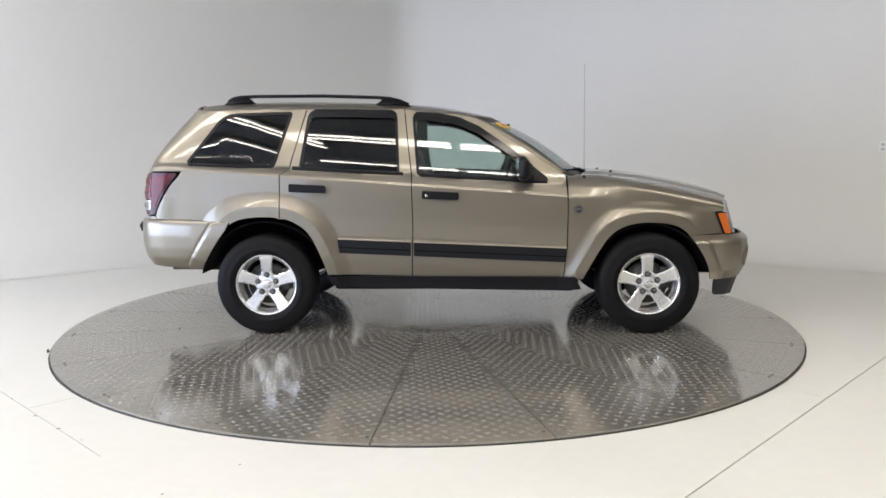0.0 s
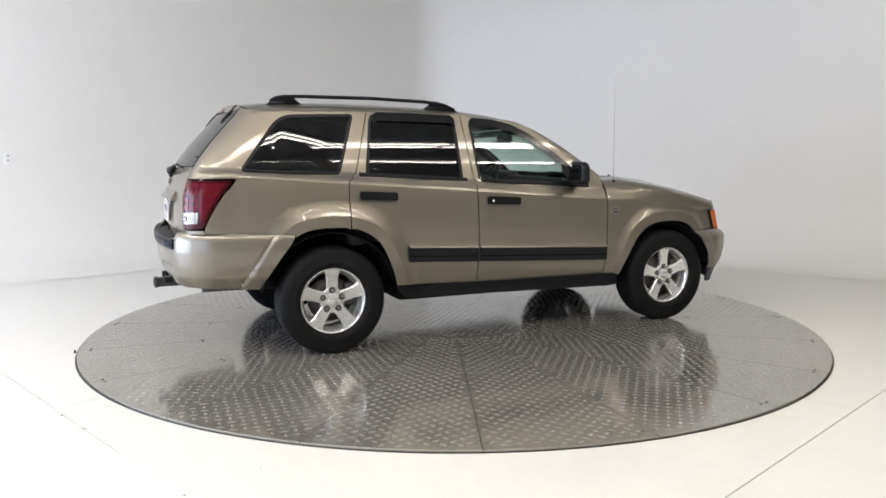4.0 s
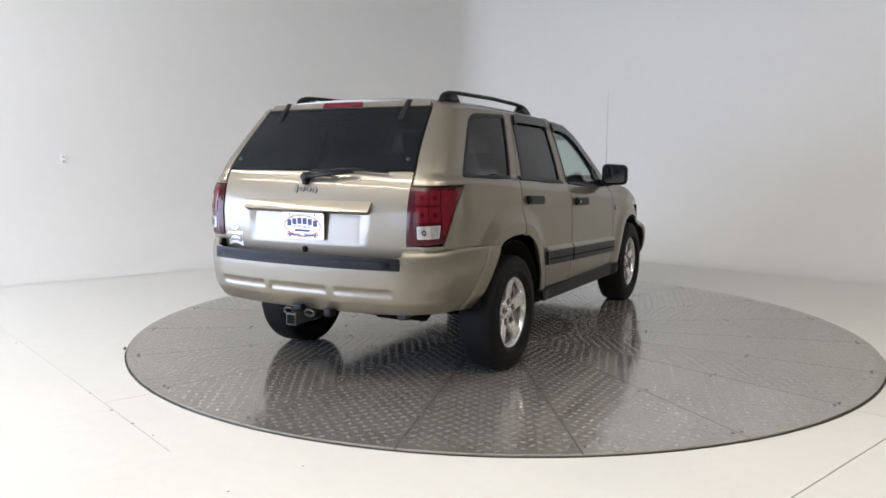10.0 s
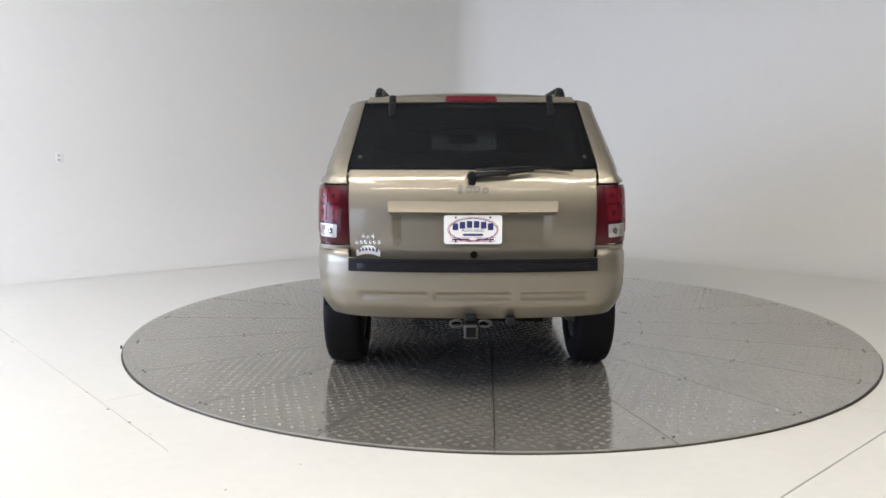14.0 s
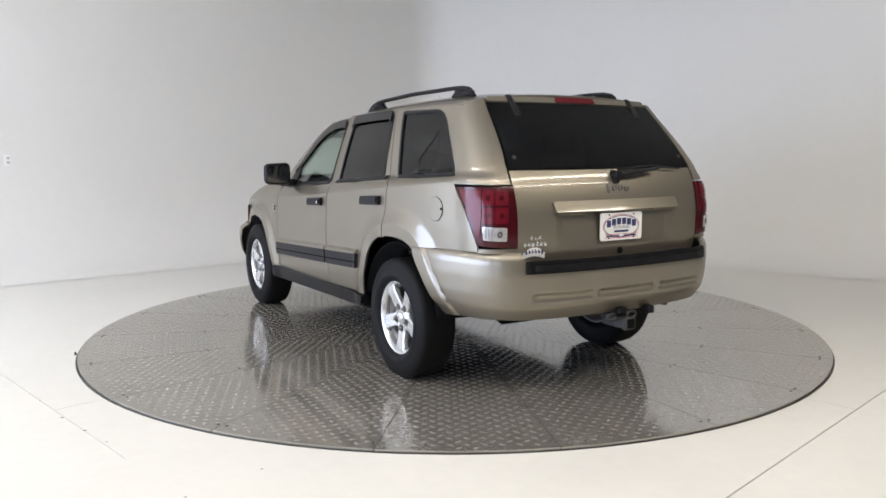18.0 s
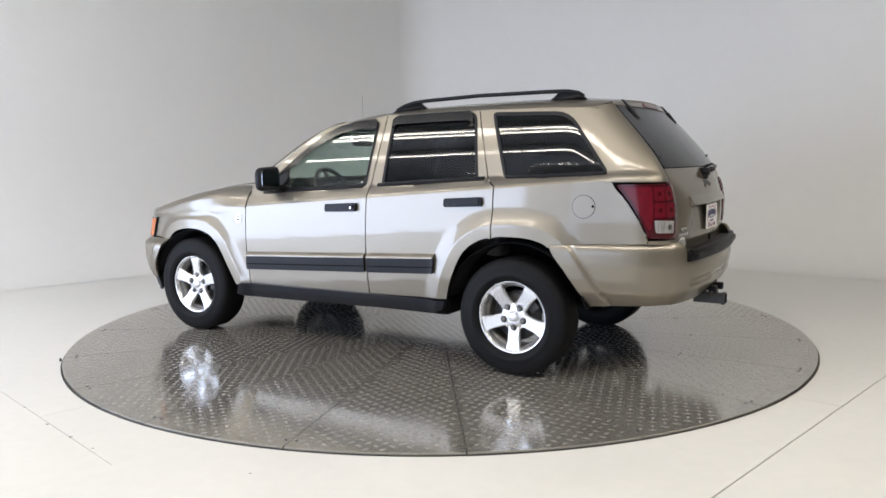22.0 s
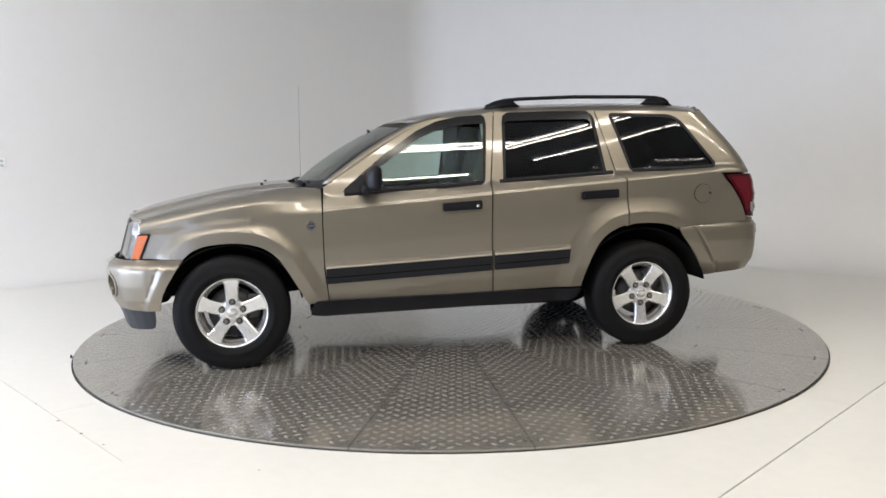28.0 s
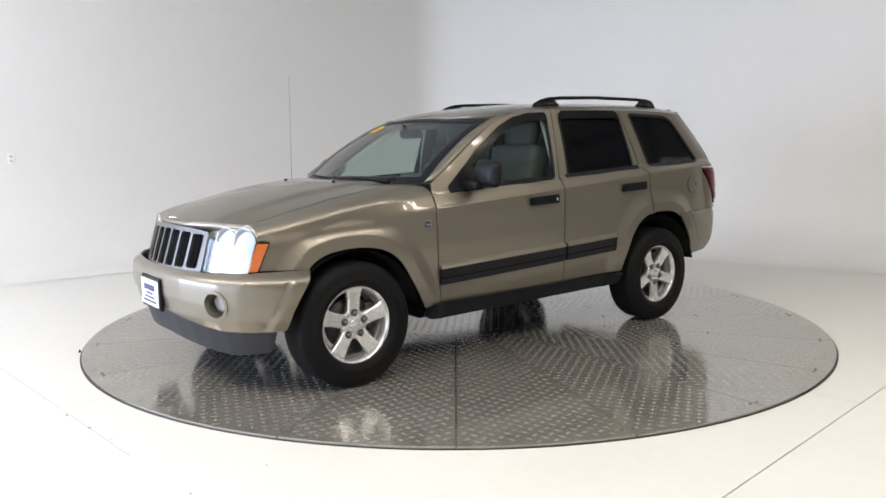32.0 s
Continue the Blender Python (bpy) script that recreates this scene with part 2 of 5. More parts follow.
def tube(points, radius, n=8, bm=None, flat=1.0):
    """A rod along points; radius a number or one for each point; flat squeezes it along z."""
    bm = bm or bmesh.new()
    pts = [Vector(p) for p in points]
    rad = radius if isinstance(radius, (list, tuple)) else [radius] * len(pts)
    rings = []
    for i, p in enumerate(pts):
        d = (pts[min(i + 1, len(pts) - 1)] - pts[max(i - 1, 0)]).normalized()
        side = d.cross(Vector((0, 0, 1)))
        side = side.normalized() if side.length > 1e-4 else Vector((1, 0, 0))
        up = side.cross(d).normalized()
        rings.append([bm.verts.new(p + rad[i] * (math.cos(a) * side + flat * math.sin(a) * up)) for a in [2 * math.pi * k / n for k in range(n)]])
    for r0, r1 in zip(rings, rings[1:]):
        for k in range(n):
            bm.faces.new((r0[k], r0[(k + 1) % n], r1[(k + 1) % n], r1[k])).smooth = True
    bm.faces.new(rings[0][::-1]), bm.faces.new(rings[-1])
    bmesh.ops.recalc_face_normals(bm, faces=bm.faces)
    return bm


def inside(px, py, poly):
    px, py = np.asarray(px), np.asarray(py)
    res = np.zeros(px.shape, bool)
    for (x0, y0), (x1, y1) in zip(poly, poly[1:] + poly[:1]):
        cross = (y0 > py) != (y1 > py)
        with np.errstate(divide="ignore", invalid="ignore"):
            res ^= cross & (px < (x1 - x0) * (py - y0) / (y1 - y0 + 1e-12) + x0)
    return res


def dense(poly, step, close=True):
    out = []
    for (x0, y0), (x1, y1) in zip(poly, (poly[1:] + poly[:1]) if close else poly[1:]):
        k = max(1, math.ceil(math.hypot(x1 - x0, y1 - y0) / step))
        out += [(x0 + (x1 - x0) * i / k, y0 + (y1 - y0) * i / k) for i in range(k)]
    return out


def rounded(poly, r, seg=4):
    """Rounds a polygon's corners; r a number or one for each corner."""
    out, n = [], len(poly)
    for i in range(n):
        p, a, b = Vector(poly[i]), Vector(poly[i - 1]), Vector(poly[(i + 1) % n])
        rr = r[i] if isinstance(r, (list, tuple)) else r
        da, db = a - p, b - p
        k = min(rr, da.length * 0.45, db.length * 0.45)
        if k < 1e-4:
            out.append(tuple(p))
            continue
        p0, p1 = p + da.normalized() * k, p + db.normalized() * k
        for j in range(seg + 1):
            t = j / seg
            out.append(tuple((1 - t) ** 2 * p0 + 2 * t * (1 - t) * p + t * t * p1))
    return out


def inset(poly, d):
    area = sum(x0 * y1 - x1 * y0 for (x0, y0), (x1, y1) in zip(poly, poly[1:] + poly[:1]))
    sgn = 1 if area > 0 else -1
    out, n = [], len(poly)
    for i in range(n):
        p, a, b = Vector(poly[i]), Vector(poly[i - 1]), Vector(poly[(i + 1) % n])
        e0, e1 = (p - a).normalized(), (b - p).normalized()
        n0, n1 = Vector((-e0.y, e0.x)) * sgn, Vector((-e1.y, e1.x)) * sgn
        m = n0 + n1
        m = m / max(0.35, m.dot(n0)) if m.length > 1e-5 else n0
        out.append(tuple(p + m * d))
    return out


def triangulated(outline, holes, step, extra=()):
    from mathutils.geometry import delaunay_2d_cdt
    loops = [dense(outline, step)] + [dense(h, step) for h in holes]
    pts, edges = [], []
    for lp in loops:
        b = len(pts)
        pts += lp
        edges += [(b + i, b + (i + 1) % len(lp)) for i in range(len(lp))]
    rim = np.array(pts)
    lo, hi = np.array(loops[0]).min(0), np.array(loops[0]).max(0)
    gx, gy = np.arange(lo[0] + step / 2, hi[0], step), np.arange(lo[1] + step / 2, hi[1], step)
    if len(gx) and len(gy):
        X, Y = [a.ravel() for a in np.meshgrid(gx, gy)]
        if len(extra):
            E = np.array(extra)
            far = np.min((X[:, None] - E[None, :, 0]) ** 2 + (Y[:, None] - E[None, :, 1]) ** 2, axis=1) > (0.5 * step) ** 2
            X, Y = np.concatenate([X[far], E[:, 0]]), np.concatenate([Y[far], E[:, 1]])
        ok = inside(X, Y, loops[0])
        for h in loops[1:]:
            ok &= ~inside(X, Y, h)
        X, Y = X[ok], Y[ok]
        if len(X):
            d = np.min((X[:, None] - rim[None, :, 0]) ** 2 + (Y[:, None] - rim[None, :, 1]) ** 2, axis=1)
            keep = d > ((0.25 if len(extra) else 0.45) * step) ** 2
            pts = pts + list(zip(X[keep], Y[keep]))
    vs, _, fs, *_ = delaunay_2d_cdt([Vector(p) for p in pts], edges, [], 0, 1e-6)
    cx = np.array([sum(vs[i].x for i in f) / len(f) for f in fs])
    cy = np.array([sum(vs[i].y for i in f) / len(f) for f in fs])
    ok = inside(cx, cy, loops[0])
    for h in loops[1:]:
        ok &= ~inside(cx, cy, h)
    return [(v.x, v.y) for v in vs], [tuple(f) for f, o in zip(fs, ok) if o]


REF = Vector((0, 0, 0.75))


def patch(name, outline, fn, holes=(), step=0.04, thick=0.012, lift=0.0, ref=REF, extra=(), weld=False):
    """A plate with thickness, cut to outline in two parameters and laid on the surface fn."""
    vs, fs = triangulated(list(outline), [list(h) for h in holes], step, extra)
    P = np.array([fn(*v) for v in vs], float)
    V2, F = np.array(vs), np.array(fs)
    turn = np.cross(V2[F[:, 1]] - V2[F[:, 0]], V2[F[:, 2]] - V2[F[:, 0]])
    F[turn < 0] = F[turn < 0][:, ::-1]
    F = F[np.abs(turn) > 4e-4 * step * step]      # drops slivers along straight edges
    used = np.unique(F)
    remap = np.full(len(P), -1)
    remap[used] = np.arange(len(used))
    P, F = P[used], remap[F]
    nf = np.cross(P[F[:, 1]] - P[F[:, 0]], P[F[:, 2]] - P[F[:, 0]])
    if np.sum(nf * (P[F].mean(1) - np.array(ref))) < 0:
        F, nf = F[:, ::-1], -nf
    nv = np.zeros_like(P)
    for k in range(3):
        np.add.at(nv, F[:, k], nf)
    nv /= np.maximum(np.linalg.norm(nv, axis=1, keepdims=True), 1e-12)
    UV = np.array(vs)[used]
    h = 0.004
    du = np.array([np.subtract(fn(u + h, v), fn(u - h, v)) for u, v in UV])
    dv = np.array([np.subtract(fn(u, v + h), fn(u, v - h)) for u, v in UV])
    na = np.cross(du, dv)
    ln = np.linalg.norm(na, axis=1, keepdims=True)
    na = np.where(ln > 1e-12, na / np.maximum(ln, 1e-12), nv)
    na *= np.where(np.sum(na * nv, axis=1, keepdims=True) < 0, -1, 1)
    nv = np.where(np.sum(na * nv, axis=1, keepdims=True) > 0.5, na, nv)
    P = P + nv * lift
    n = len(P)
    verts = np.concatenate([P, P - nv * thick])
    faces = [tuple(f) for f in F] + [tuple(n + i for i in f[::-1]) for f in F]
    count = {}
    for f in F:
        for a, b in ((f[0], f[1]), (f[1], f[2]), (f[2], f[0])):
            count[(int(a), int(b))] = 1
    rim = [(a, b) for a, b in count if (b, a) not in count]
    if weld:
        side = [(a, n + a, n + b, b) for a, b in rim]
        me = mesh(name, verts, [tuple(int(i) for i in f) for f in faces + side])
        hard = {frozenset((int(a + o), int(b + o))) for a, b in rim for o in (0, n)}
        for e in me.edges:
            e.use_edge_sharp = frozenset(e.vertices) in hard
        k = len(F)
        loops = []
        for i, f in enumerate(me.polygons):
            loops += [tuple(nv[v % n] * (1 if i < k else -1)) if i < 2 * k else tuple(f.normal) for v in f.vertices]
        me.normals_split_custom_set(loops)
        return me
    ids, extra, out = {}, [], []
    for a, b in rim:
        e = np.cross(P[b] - P[a], nv[a])
        for i in (a, b):
            if i not in ids:
                ids[i] = 2 * n + len(extra)
                extra += [P[i], P[i] - nv[i] * thick]
                out += [np.zeros(3), np.zeros(3)]
            out[ids[i] - 2 * n] = out[ids[i] - 2 * n] + e
            out[ids[i] - 2 * n + 1] = out[ids[i] - 2 * n + 1] + e
    verts = np.concatenate([verts, np.array(extra)]) if extra else verts
    side = [(ids[a], ids[a] + 1, ids[b] + 1, ids[b]) for a, b in rim]
    normals = np.concatenate([nv, -nv] + ([np.array(out)] if out else []))
    normals /= np.maximum(np.linalg.norm(normals, axis=1, keepdims=True), 1e-12)
    me = bpy.data.meshes.new(name)
    me.from_pydata(verts.tolist(), [], [tuple(int(i) for i in f) for f in faces + side])
    me.polygons.foreach_set("use_smooth", [True] * len(me.polygons))
    me.update()
    me.normals_split_custom_set_from_vertices(normals.tolist())
    return me


def disc_poly(r, n=96, cx=0.0, cy=0.0):
    return [(cx + r * math.cos(2 * math.pi * i / n), cy + r * math.sin(2 * math.pi * i / n)) for i in range(n)]


# ---- the studio ----
CORNER = Vector((-0.25, 6.75))
DIR_L = Vector((-math.cos(radians(40)), -math.sin(radians(40))))
DIR_R = Vector((math.cos(radians(37)), -math.sin(radians(37))))
WALL_LEN = 13.0


def ab(a, b):
    """From the slab's own axes, turned by 45 degrees, to the plan."""
    return ((a + b) * math.sqrt(0.5), (a - b) * math.sqrt(0.5))


def build_floor():
    far_l, far_r = CORNER + DIR_L * (WALL_LEN + 1), CORNER + DIR_R * (WALL_LEN + 1)
    outline = [tuple(CORNER + Vector((0, 1))), tuple(far_l + Vector((-1, 0))), (-9.0, -11.0), (6.7, -11.0), (6.7, 1.0), tuple(CORNER + DIR_R * 8.5 + Vector((0.5, 0.66)))]
    w, v = 0.0036, 0.0016
    joints = [
        [ab(-HALF - v, -5.0), ab(-HALF + v, -5.0), ab(-HALF + v, 0.95), ab(-HALF - v, 0.95)],
        [ab(-6.0, HALF - w), ab(5.5, HALF - w), ab(5.5, HALF + w), ab(-6.0, HALF + w)],
        [ab(-HALF - v, -v), ab(-2.6, -v), ab(-2.6, v), ab(-HALF - v, v)],
        [ab(-w * 0.6, 2.6), ab(w * 0.6, 2.6), ab(w * 0.6, HALF + w), ab(-w * 0.6, HALF + w)],
    ]
    me = patch("floor", outline, lambda x, y: (x, y, FLOOR_Z), [disc_poly(DISC_R + 0.0065, 180)] + joints, 0.8, 0.02, ref=(0, 0, -5))
    structure("floor", me, M_FLOOR, "off-white painted concrete floor with fine saw-cut joints", "floor")
    # unseen floor strip, added grey so the car's flanks reflect less white
    bare = patch("floor_east", [(6.705, -11.0), (9.6, -11.0), (9.6, 1.4), (6.705, 1.4)], lambda x, y: (x, y, FLOOR_Z), (), 0.8, 0.02, ref=(0, 0, -5))
    structure("floor_east", bare, M_DIM_FLOOR, "unseen grey floor added to dim the car's reflections", "floor")
    bm = bmesh.new()
    bmesh.ops.create_circle(bm, cap_ends=True, segments=64, radius=18, matrix=Matrix.Translation((0, 0, FLOOR_Z - 0.012)))
    structure("subfloor", bm, M_SUB, "dark subfloor showing in the floor joints", "floor")
    me = patch("pit_rim", disc_poly(DISC_R + 0.0105, 180), lambda x, y: (x, y, FLOOR_Z + 0.002), [disc_poly(DISC_R + 0.006, 180)], 0.1, 0.012, ref=(0, 0, -5))
    structure("pit_rim", me, M_STEEL_DARK, "narrow dark steel rim round the turntable pit", "trim")


def plan_path(left=7.7, right=8.6, fillet=0.6, n=14):
    """The two walls and the round corner between them, as points with their inward normals."""
    half = math.acos(max(-1, min(1, DIR_L.dot(DIR_R)))) / 2
    run = fillet / math.tan(half)
    centre = CORNER + (DIR_L + DIR_R).normalized() * fillet / math.sin(half)
    pts = [CORNER + DIR_L * s for s in np.linspace(left, run, 12)]
    a, b = pts[-1] - centre, CORNER + DIR_R * run - centre
    for i in range(1, n):
        v = a.lerp(b, i / n)
        pts.append(centre + v.normalized() * fillet)
    pts += [CORNER + DIR_R * s for s in np.linspace(run, right, 12)]
    out = []
    for i, p in enumerate(pts):
        d = (pts[min(i + 1, len(pts) - 1)] - pts[max(i - 1, 0)]).normalized()
        nrm = Vector((d.y, -d.x))
        out.append((p, nrm))
    return out


def build_walls():
    path, cove = plan_path(), 0.9
    prof = [(cove - cove * math.sin(a), cove - cove * math.cos(a)) for a in np.linspace(0, math.pi / 2, 12)] + [(0, z) for z in (1.2, 2.4, 3.6, CEIL_Z)]
    prof = [(d, z + FLOOR_Z + 0.003) for d, z in prof]
    verts, faces = [], []
    for p, nrm in path:
        for d, z in prof:
            verts.append((*(p + nrm * d), z))
    k = len(prof)
    for i in range(len(path) - 1):
        for j in range(k - 1):
            faces.append((i * k + j, (i + 1) * k + j, (i + 1) * k + j + 1, i * k + j + 1))
    base = len(verts)
    for p, nrm in path:      # outer face, so that the wall has thickness
        for z in (FLOOR_Z - 0.02, CEIL_Z):
            verts.append((*(p - nrm * 0.2), z))
    for i in range(len(path) - 1):
        faces.append((base + 2 * i, base + 2 * i + 1, base + 2 * i + 3, base + 2 * i + 2))
    me = mesh("wall_north", verts, faces)
    structure("wall_north", me, M_WALL, "white curved studio wall with a coved foot and rounded corner", "wall")
    end_l, end_r = path[0][0], path[-1][0]
    top = CEIL_Z + 0.05

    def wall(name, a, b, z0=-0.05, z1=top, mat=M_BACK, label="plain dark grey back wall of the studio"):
        d = b - a
        bm = boxed((d.length, 0.2, z1 - z0), (*((a + b) / 2), (z0 + z1) / 2), 0, (0, 0, math.degrees(math.atan2(d.y, d.x))))
        structure(name, bm, mat, label, "wall")
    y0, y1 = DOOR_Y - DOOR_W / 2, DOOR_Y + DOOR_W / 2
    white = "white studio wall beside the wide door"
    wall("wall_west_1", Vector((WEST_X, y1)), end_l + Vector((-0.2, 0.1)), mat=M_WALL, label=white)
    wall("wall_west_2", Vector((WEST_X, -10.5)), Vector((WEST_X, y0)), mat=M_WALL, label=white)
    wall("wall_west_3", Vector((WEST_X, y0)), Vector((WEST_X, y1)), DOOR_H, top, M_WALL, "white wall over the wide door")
    x0, x1 = GATE_X - GATE_W / 2, GATE_X + GATE_W / 2
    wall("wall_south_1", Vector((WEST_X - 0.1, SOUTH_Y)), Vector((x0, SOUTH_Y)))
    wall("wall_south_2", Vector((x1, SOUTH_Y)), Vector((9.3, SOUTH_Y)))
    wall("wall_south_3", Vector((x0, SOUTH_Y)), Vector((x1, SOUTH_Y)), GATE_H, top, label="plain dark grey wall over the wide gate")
    # unseen closing walls, their grey chosen for the car's reflections
    wall("wall_east_1", Vector((9.2, -10.5)), Vector((9.2, 0.9)), mat=M_EAST, label="unseen grey wall toned for the car's reflections")
    wall("wall_east_2", Vector((9.2, 0.95)), end_r + Vector((0.1, 0.1)), mat=M_EAST, label="unseen grey wall toned for the car's reflections")
    structure("ceiling", boxed((30, 30, 0.1), (0, 0, CEIL_Z + 0.06)), M_CEIL, "grey ceiling with fluorescent fittings", "ceiling")


def build_tubes():
    for x, y, length, turn in TUBES:
        fit = tagged(new("ceiling_light"), "white ceiling fitting with fluorescent tubes", "ceiling light", "fluorescent fittings")
        fit.matrix_world = pose(x, y, CEIL_Z, 0, 0, turn)
        part("housing", boxed((length + 0.06, 0.14, 0.15), (0, 0, -0.075), 0.01), M_WHITE, fit)
        for k in (-1, 1):
            part("tube", tube([(-length / 2, 0.04 * k, -0.167), (length / 2, 0.04 * k, -0.167)], 0.013), M_TUBE, fit)


def wall_place(azimuth, z, direction):
    """Where a ray from the eye at that azimuth meets one of the two walls."""
    d = Vector((math.sin(radians(azimuth)), math.cos(radians(azimuth))))
    e = Vector(EYE[:2])
    m = Matrix(((d.x, -direction.x), (d.y, -direction.y)))
    s = m.inverted() @ (CORNER - e)
    return e + d * s.x


def build_outlet(azimuth, z, direction):
    p = wall_place(azimuth, z, direction)
    nrm = Vector((direction.y, -direction.x))
    if nrm.dot(Vector(EYE[:2]) - p) < 0:
        nrm = -nrm
    turn = math.degrees(math.atan2(nrm.y, nrm.x)) + 90
    ob = tagged(new("wall_socket"), "white plastic double socket plate on the studio wall", "socket", "wall sockets")
    ob.matrix_world = pose(*(p + nrm * 0.001), z, 0, 0, turn)
    part("cover_plate", boxed((0.075, 0.008, 0.118), (0, -0.004, 0), 0.003), M_WHITE, ob)
    for dz in (-0.026, 0.026):
        part("receptacle", boxed((0.034, 0.006, 0.030), (0, -0.010, dz), 0.002), material("socket_face", (0.5, 0.5, 0.48), 0.4), ob)


def build_peg():
    ob = tagged(new("stop_peg"), "small black steel stop peg at the turntable's rim", "peg")
    ob.matrix_world = pose(-2.618, -0.995, FLOOR_Z, 0, 0, 21)
    part("foot", boxed((0.016, 0.030, 0.006), (0, 0, 0.003), 0.002), M_STEEL_DARK, ob)
    part("pin", lathe([(0.006, 0.006), (0.006, 0.017), (0.004, 0.020)], 12, "z"), M_STEEL_DARK, ob)


def build_chips():
    """Small dark chips broken out along the floor joint."""
    rng = random.Random(4)
    for x, y, r in ((-2.06, -2.283, 0.010), (-1.85, -2.475, 0.009), (-1.67, -2.63, 0.005), (-2.33, -2.0, 0.005), (-1.08, -3.23, 0.006), (-0.84, -2.95, 0.006), (-3.5, -0.87, 0.008)):
        ring = [(x + r * (0.5 + rng.random()) * math.cos(a), y + r * (0.4 + 0.6 * rng.random()) * math.sin(a)) for a in np.linspace(0, 2 * math.pi, 10)[:-1]]
        me = patch("floor_chip", ring, lambda u, v: (u, v, FLOOR_Z + 0.0012), (), 0.02, 0.001, ref=(x, y, -5))
        tagged(part("floor_chip", me, M_SUB, None), "small dark chip in the white floor paint", "chip", "floor chips")


build_chips()
build_floor()
build_walls()
build_peg()
build_tubes()
build_outlet(-29.97, 1.31, DIR_L)
build_outlet(30.58, 1.32, DIR_R)


# ---- the turntable ----
SECTORS = 20
SEAM0 = 12.1
HUB_R = 0.60


def build_turntable():
    table = tagged(new("turntable"), "round steel turntable of worn tread-plate wedges, flush with the floor", "turntable")
    part("drum", lathe([(DISC_R - 0.02, -0.20), (DISC_R - 0.02, -0.0135), (0.0001, -0.0135)], 128, "z"), M_STEEL_DARK, table)
    half = math.pi / SECTORS
    gap = 0.0030

    verts, faces = [], []
    rows = [HUB_R + 0.003] + [float(r) for r in np.linspace(0.8, DISC_R, 10)]
    cols = np.linspace(-1, 1, 9)
    for z in (0.0, -0.0135):
        for r in rows:
            verts += [(r * math.cos(c * (half - math.asin(gap / r))), r * math.sin(c * (half - math.asin(gap / r))), z) for c in cols]
    k, m = len(cols), len(rows) * len(cols)
    for i in range(len(rows) - 1):
        for j in range(k - 1):
            q = (i * k + j, (i + 1) * k + j, (i + 1) * k + j + 1, i * k + j + 1)
            faces += [q, tuple(m + v for v in reversed(q))]
        faces += [(i * k, m + i * k, m + (i + 1) * k, (i + 1) * k), (i * k + k - 1, (i + 1) * k + k - 1, m + (i + 1) * k + k - 1, m + i * k + k - 1)]
    for j in range(k - 1):
        e = (len(rows) - 1) * k
        faces += [(e + j, m + e + j, m + e + j + 1, e + j + 1), (j, j + 1, m + j + 1, m + j)]
    wedge = mesh("plate", verts, faces, False)

    def treads(keep):
        """Raised lozenges, turned by ninety degrees from one to the next."""
        verts, faces = [], []
        pitch = 0.058
        k = int(DISC_R / pitch * 0.75) + 2
        for i in range(-k, k + 1):
            for j in range(-k, k + 1):
                cx, cy = (i + j) * pitch * math.sqrt(0.5), (i - j) * pitch * math.sqrt(0.5)
                if not keep(cx, cy):
                    continue
                ang = radians(45 if i % 2 == j % 2 else -45)
                ca, sa = math.cos(ang), math.sin(ang)
                b = len(verts)
                for u, v, z in ((-0.027, 0, 0), (0, -0.0125, 0), (0.027, 0, 0), (0, 0.0125, 0), (-0.012, 0, 0.0010), (0.012, 0, 0.0010)):
                    verts.append((cx + u * ca - v * sa, cy + u * sa + v * ca, z - 0.0002))
                faces += [(b, b + 1, b + 4), (b + 1, b + 5, b + 4), (b + 1, b + 2, b + 5), (b + 2, b + 3, b + 5), (b + 3, b + 4, b + 5), (b + 3, b, b + 4)]
        return mesh("tread", verts, faces, False)

    tan = math.tan(half)
    tread = treads(lambda x, y: x > HUB_R + 0.03 and math.hypot(x, y) < DISC_R - 0.03 and abs(y) < x * tan - 0.020)
    screw = None
    for s in range(SECTORS):
        turn = pose(0, 0, 0, 0, 0, SEAM0 + (s + 0.5) * 360 / SECTORS)
        p = part("plate", wedge, M_PLATE, table)
        p.matrix_basis = turn
        part("tread", tread, M_TREAD, p, kind="stuff")
        for r in (2.70, 1.95, 1.2):
            for sg in (-1, 1):
                a = sg * (half - 0.028 / r)
                if screw is None:
                    bm = lathe([(0.009, 0), (0.008, 0.0025), (0.004, 0.003)], 8, "z")
                    screw = bpy.data.meshes.new("screw")
                    bm.to_mesh(screw), bm.free()
                    screw.materials.append(M_STEEL_DARK)
                o = part("screw", screw, None, p)
                o.location = (r * math.cos(a), r * math.sin(a), 0.0)
    hub = part("centre_plate", patch("centre_plate", disc_poly(HUB_R, 64), lambda x, y: (x, y, 0.0), (), 0.2, 0.0135, ref=(0, 0, -1)), M_PLATE, table)
    part("tread", treads(lambda x, y: math.hypot(x, y) < HUB_R - 0.03), M_TREAD, hub, kind="stuff")
    return table


turntable = build_turntable()


# ---- the car: x ahead, y to its left, z up, origin on the plate midway between the axles ----
car = tagged(new("car"), "khaki metallic four-wheel-drive estate car with black roof rails", "car")
AXLE, WHEEL_Y, WHEEL_Z = 1.39, 0.785, 0.366


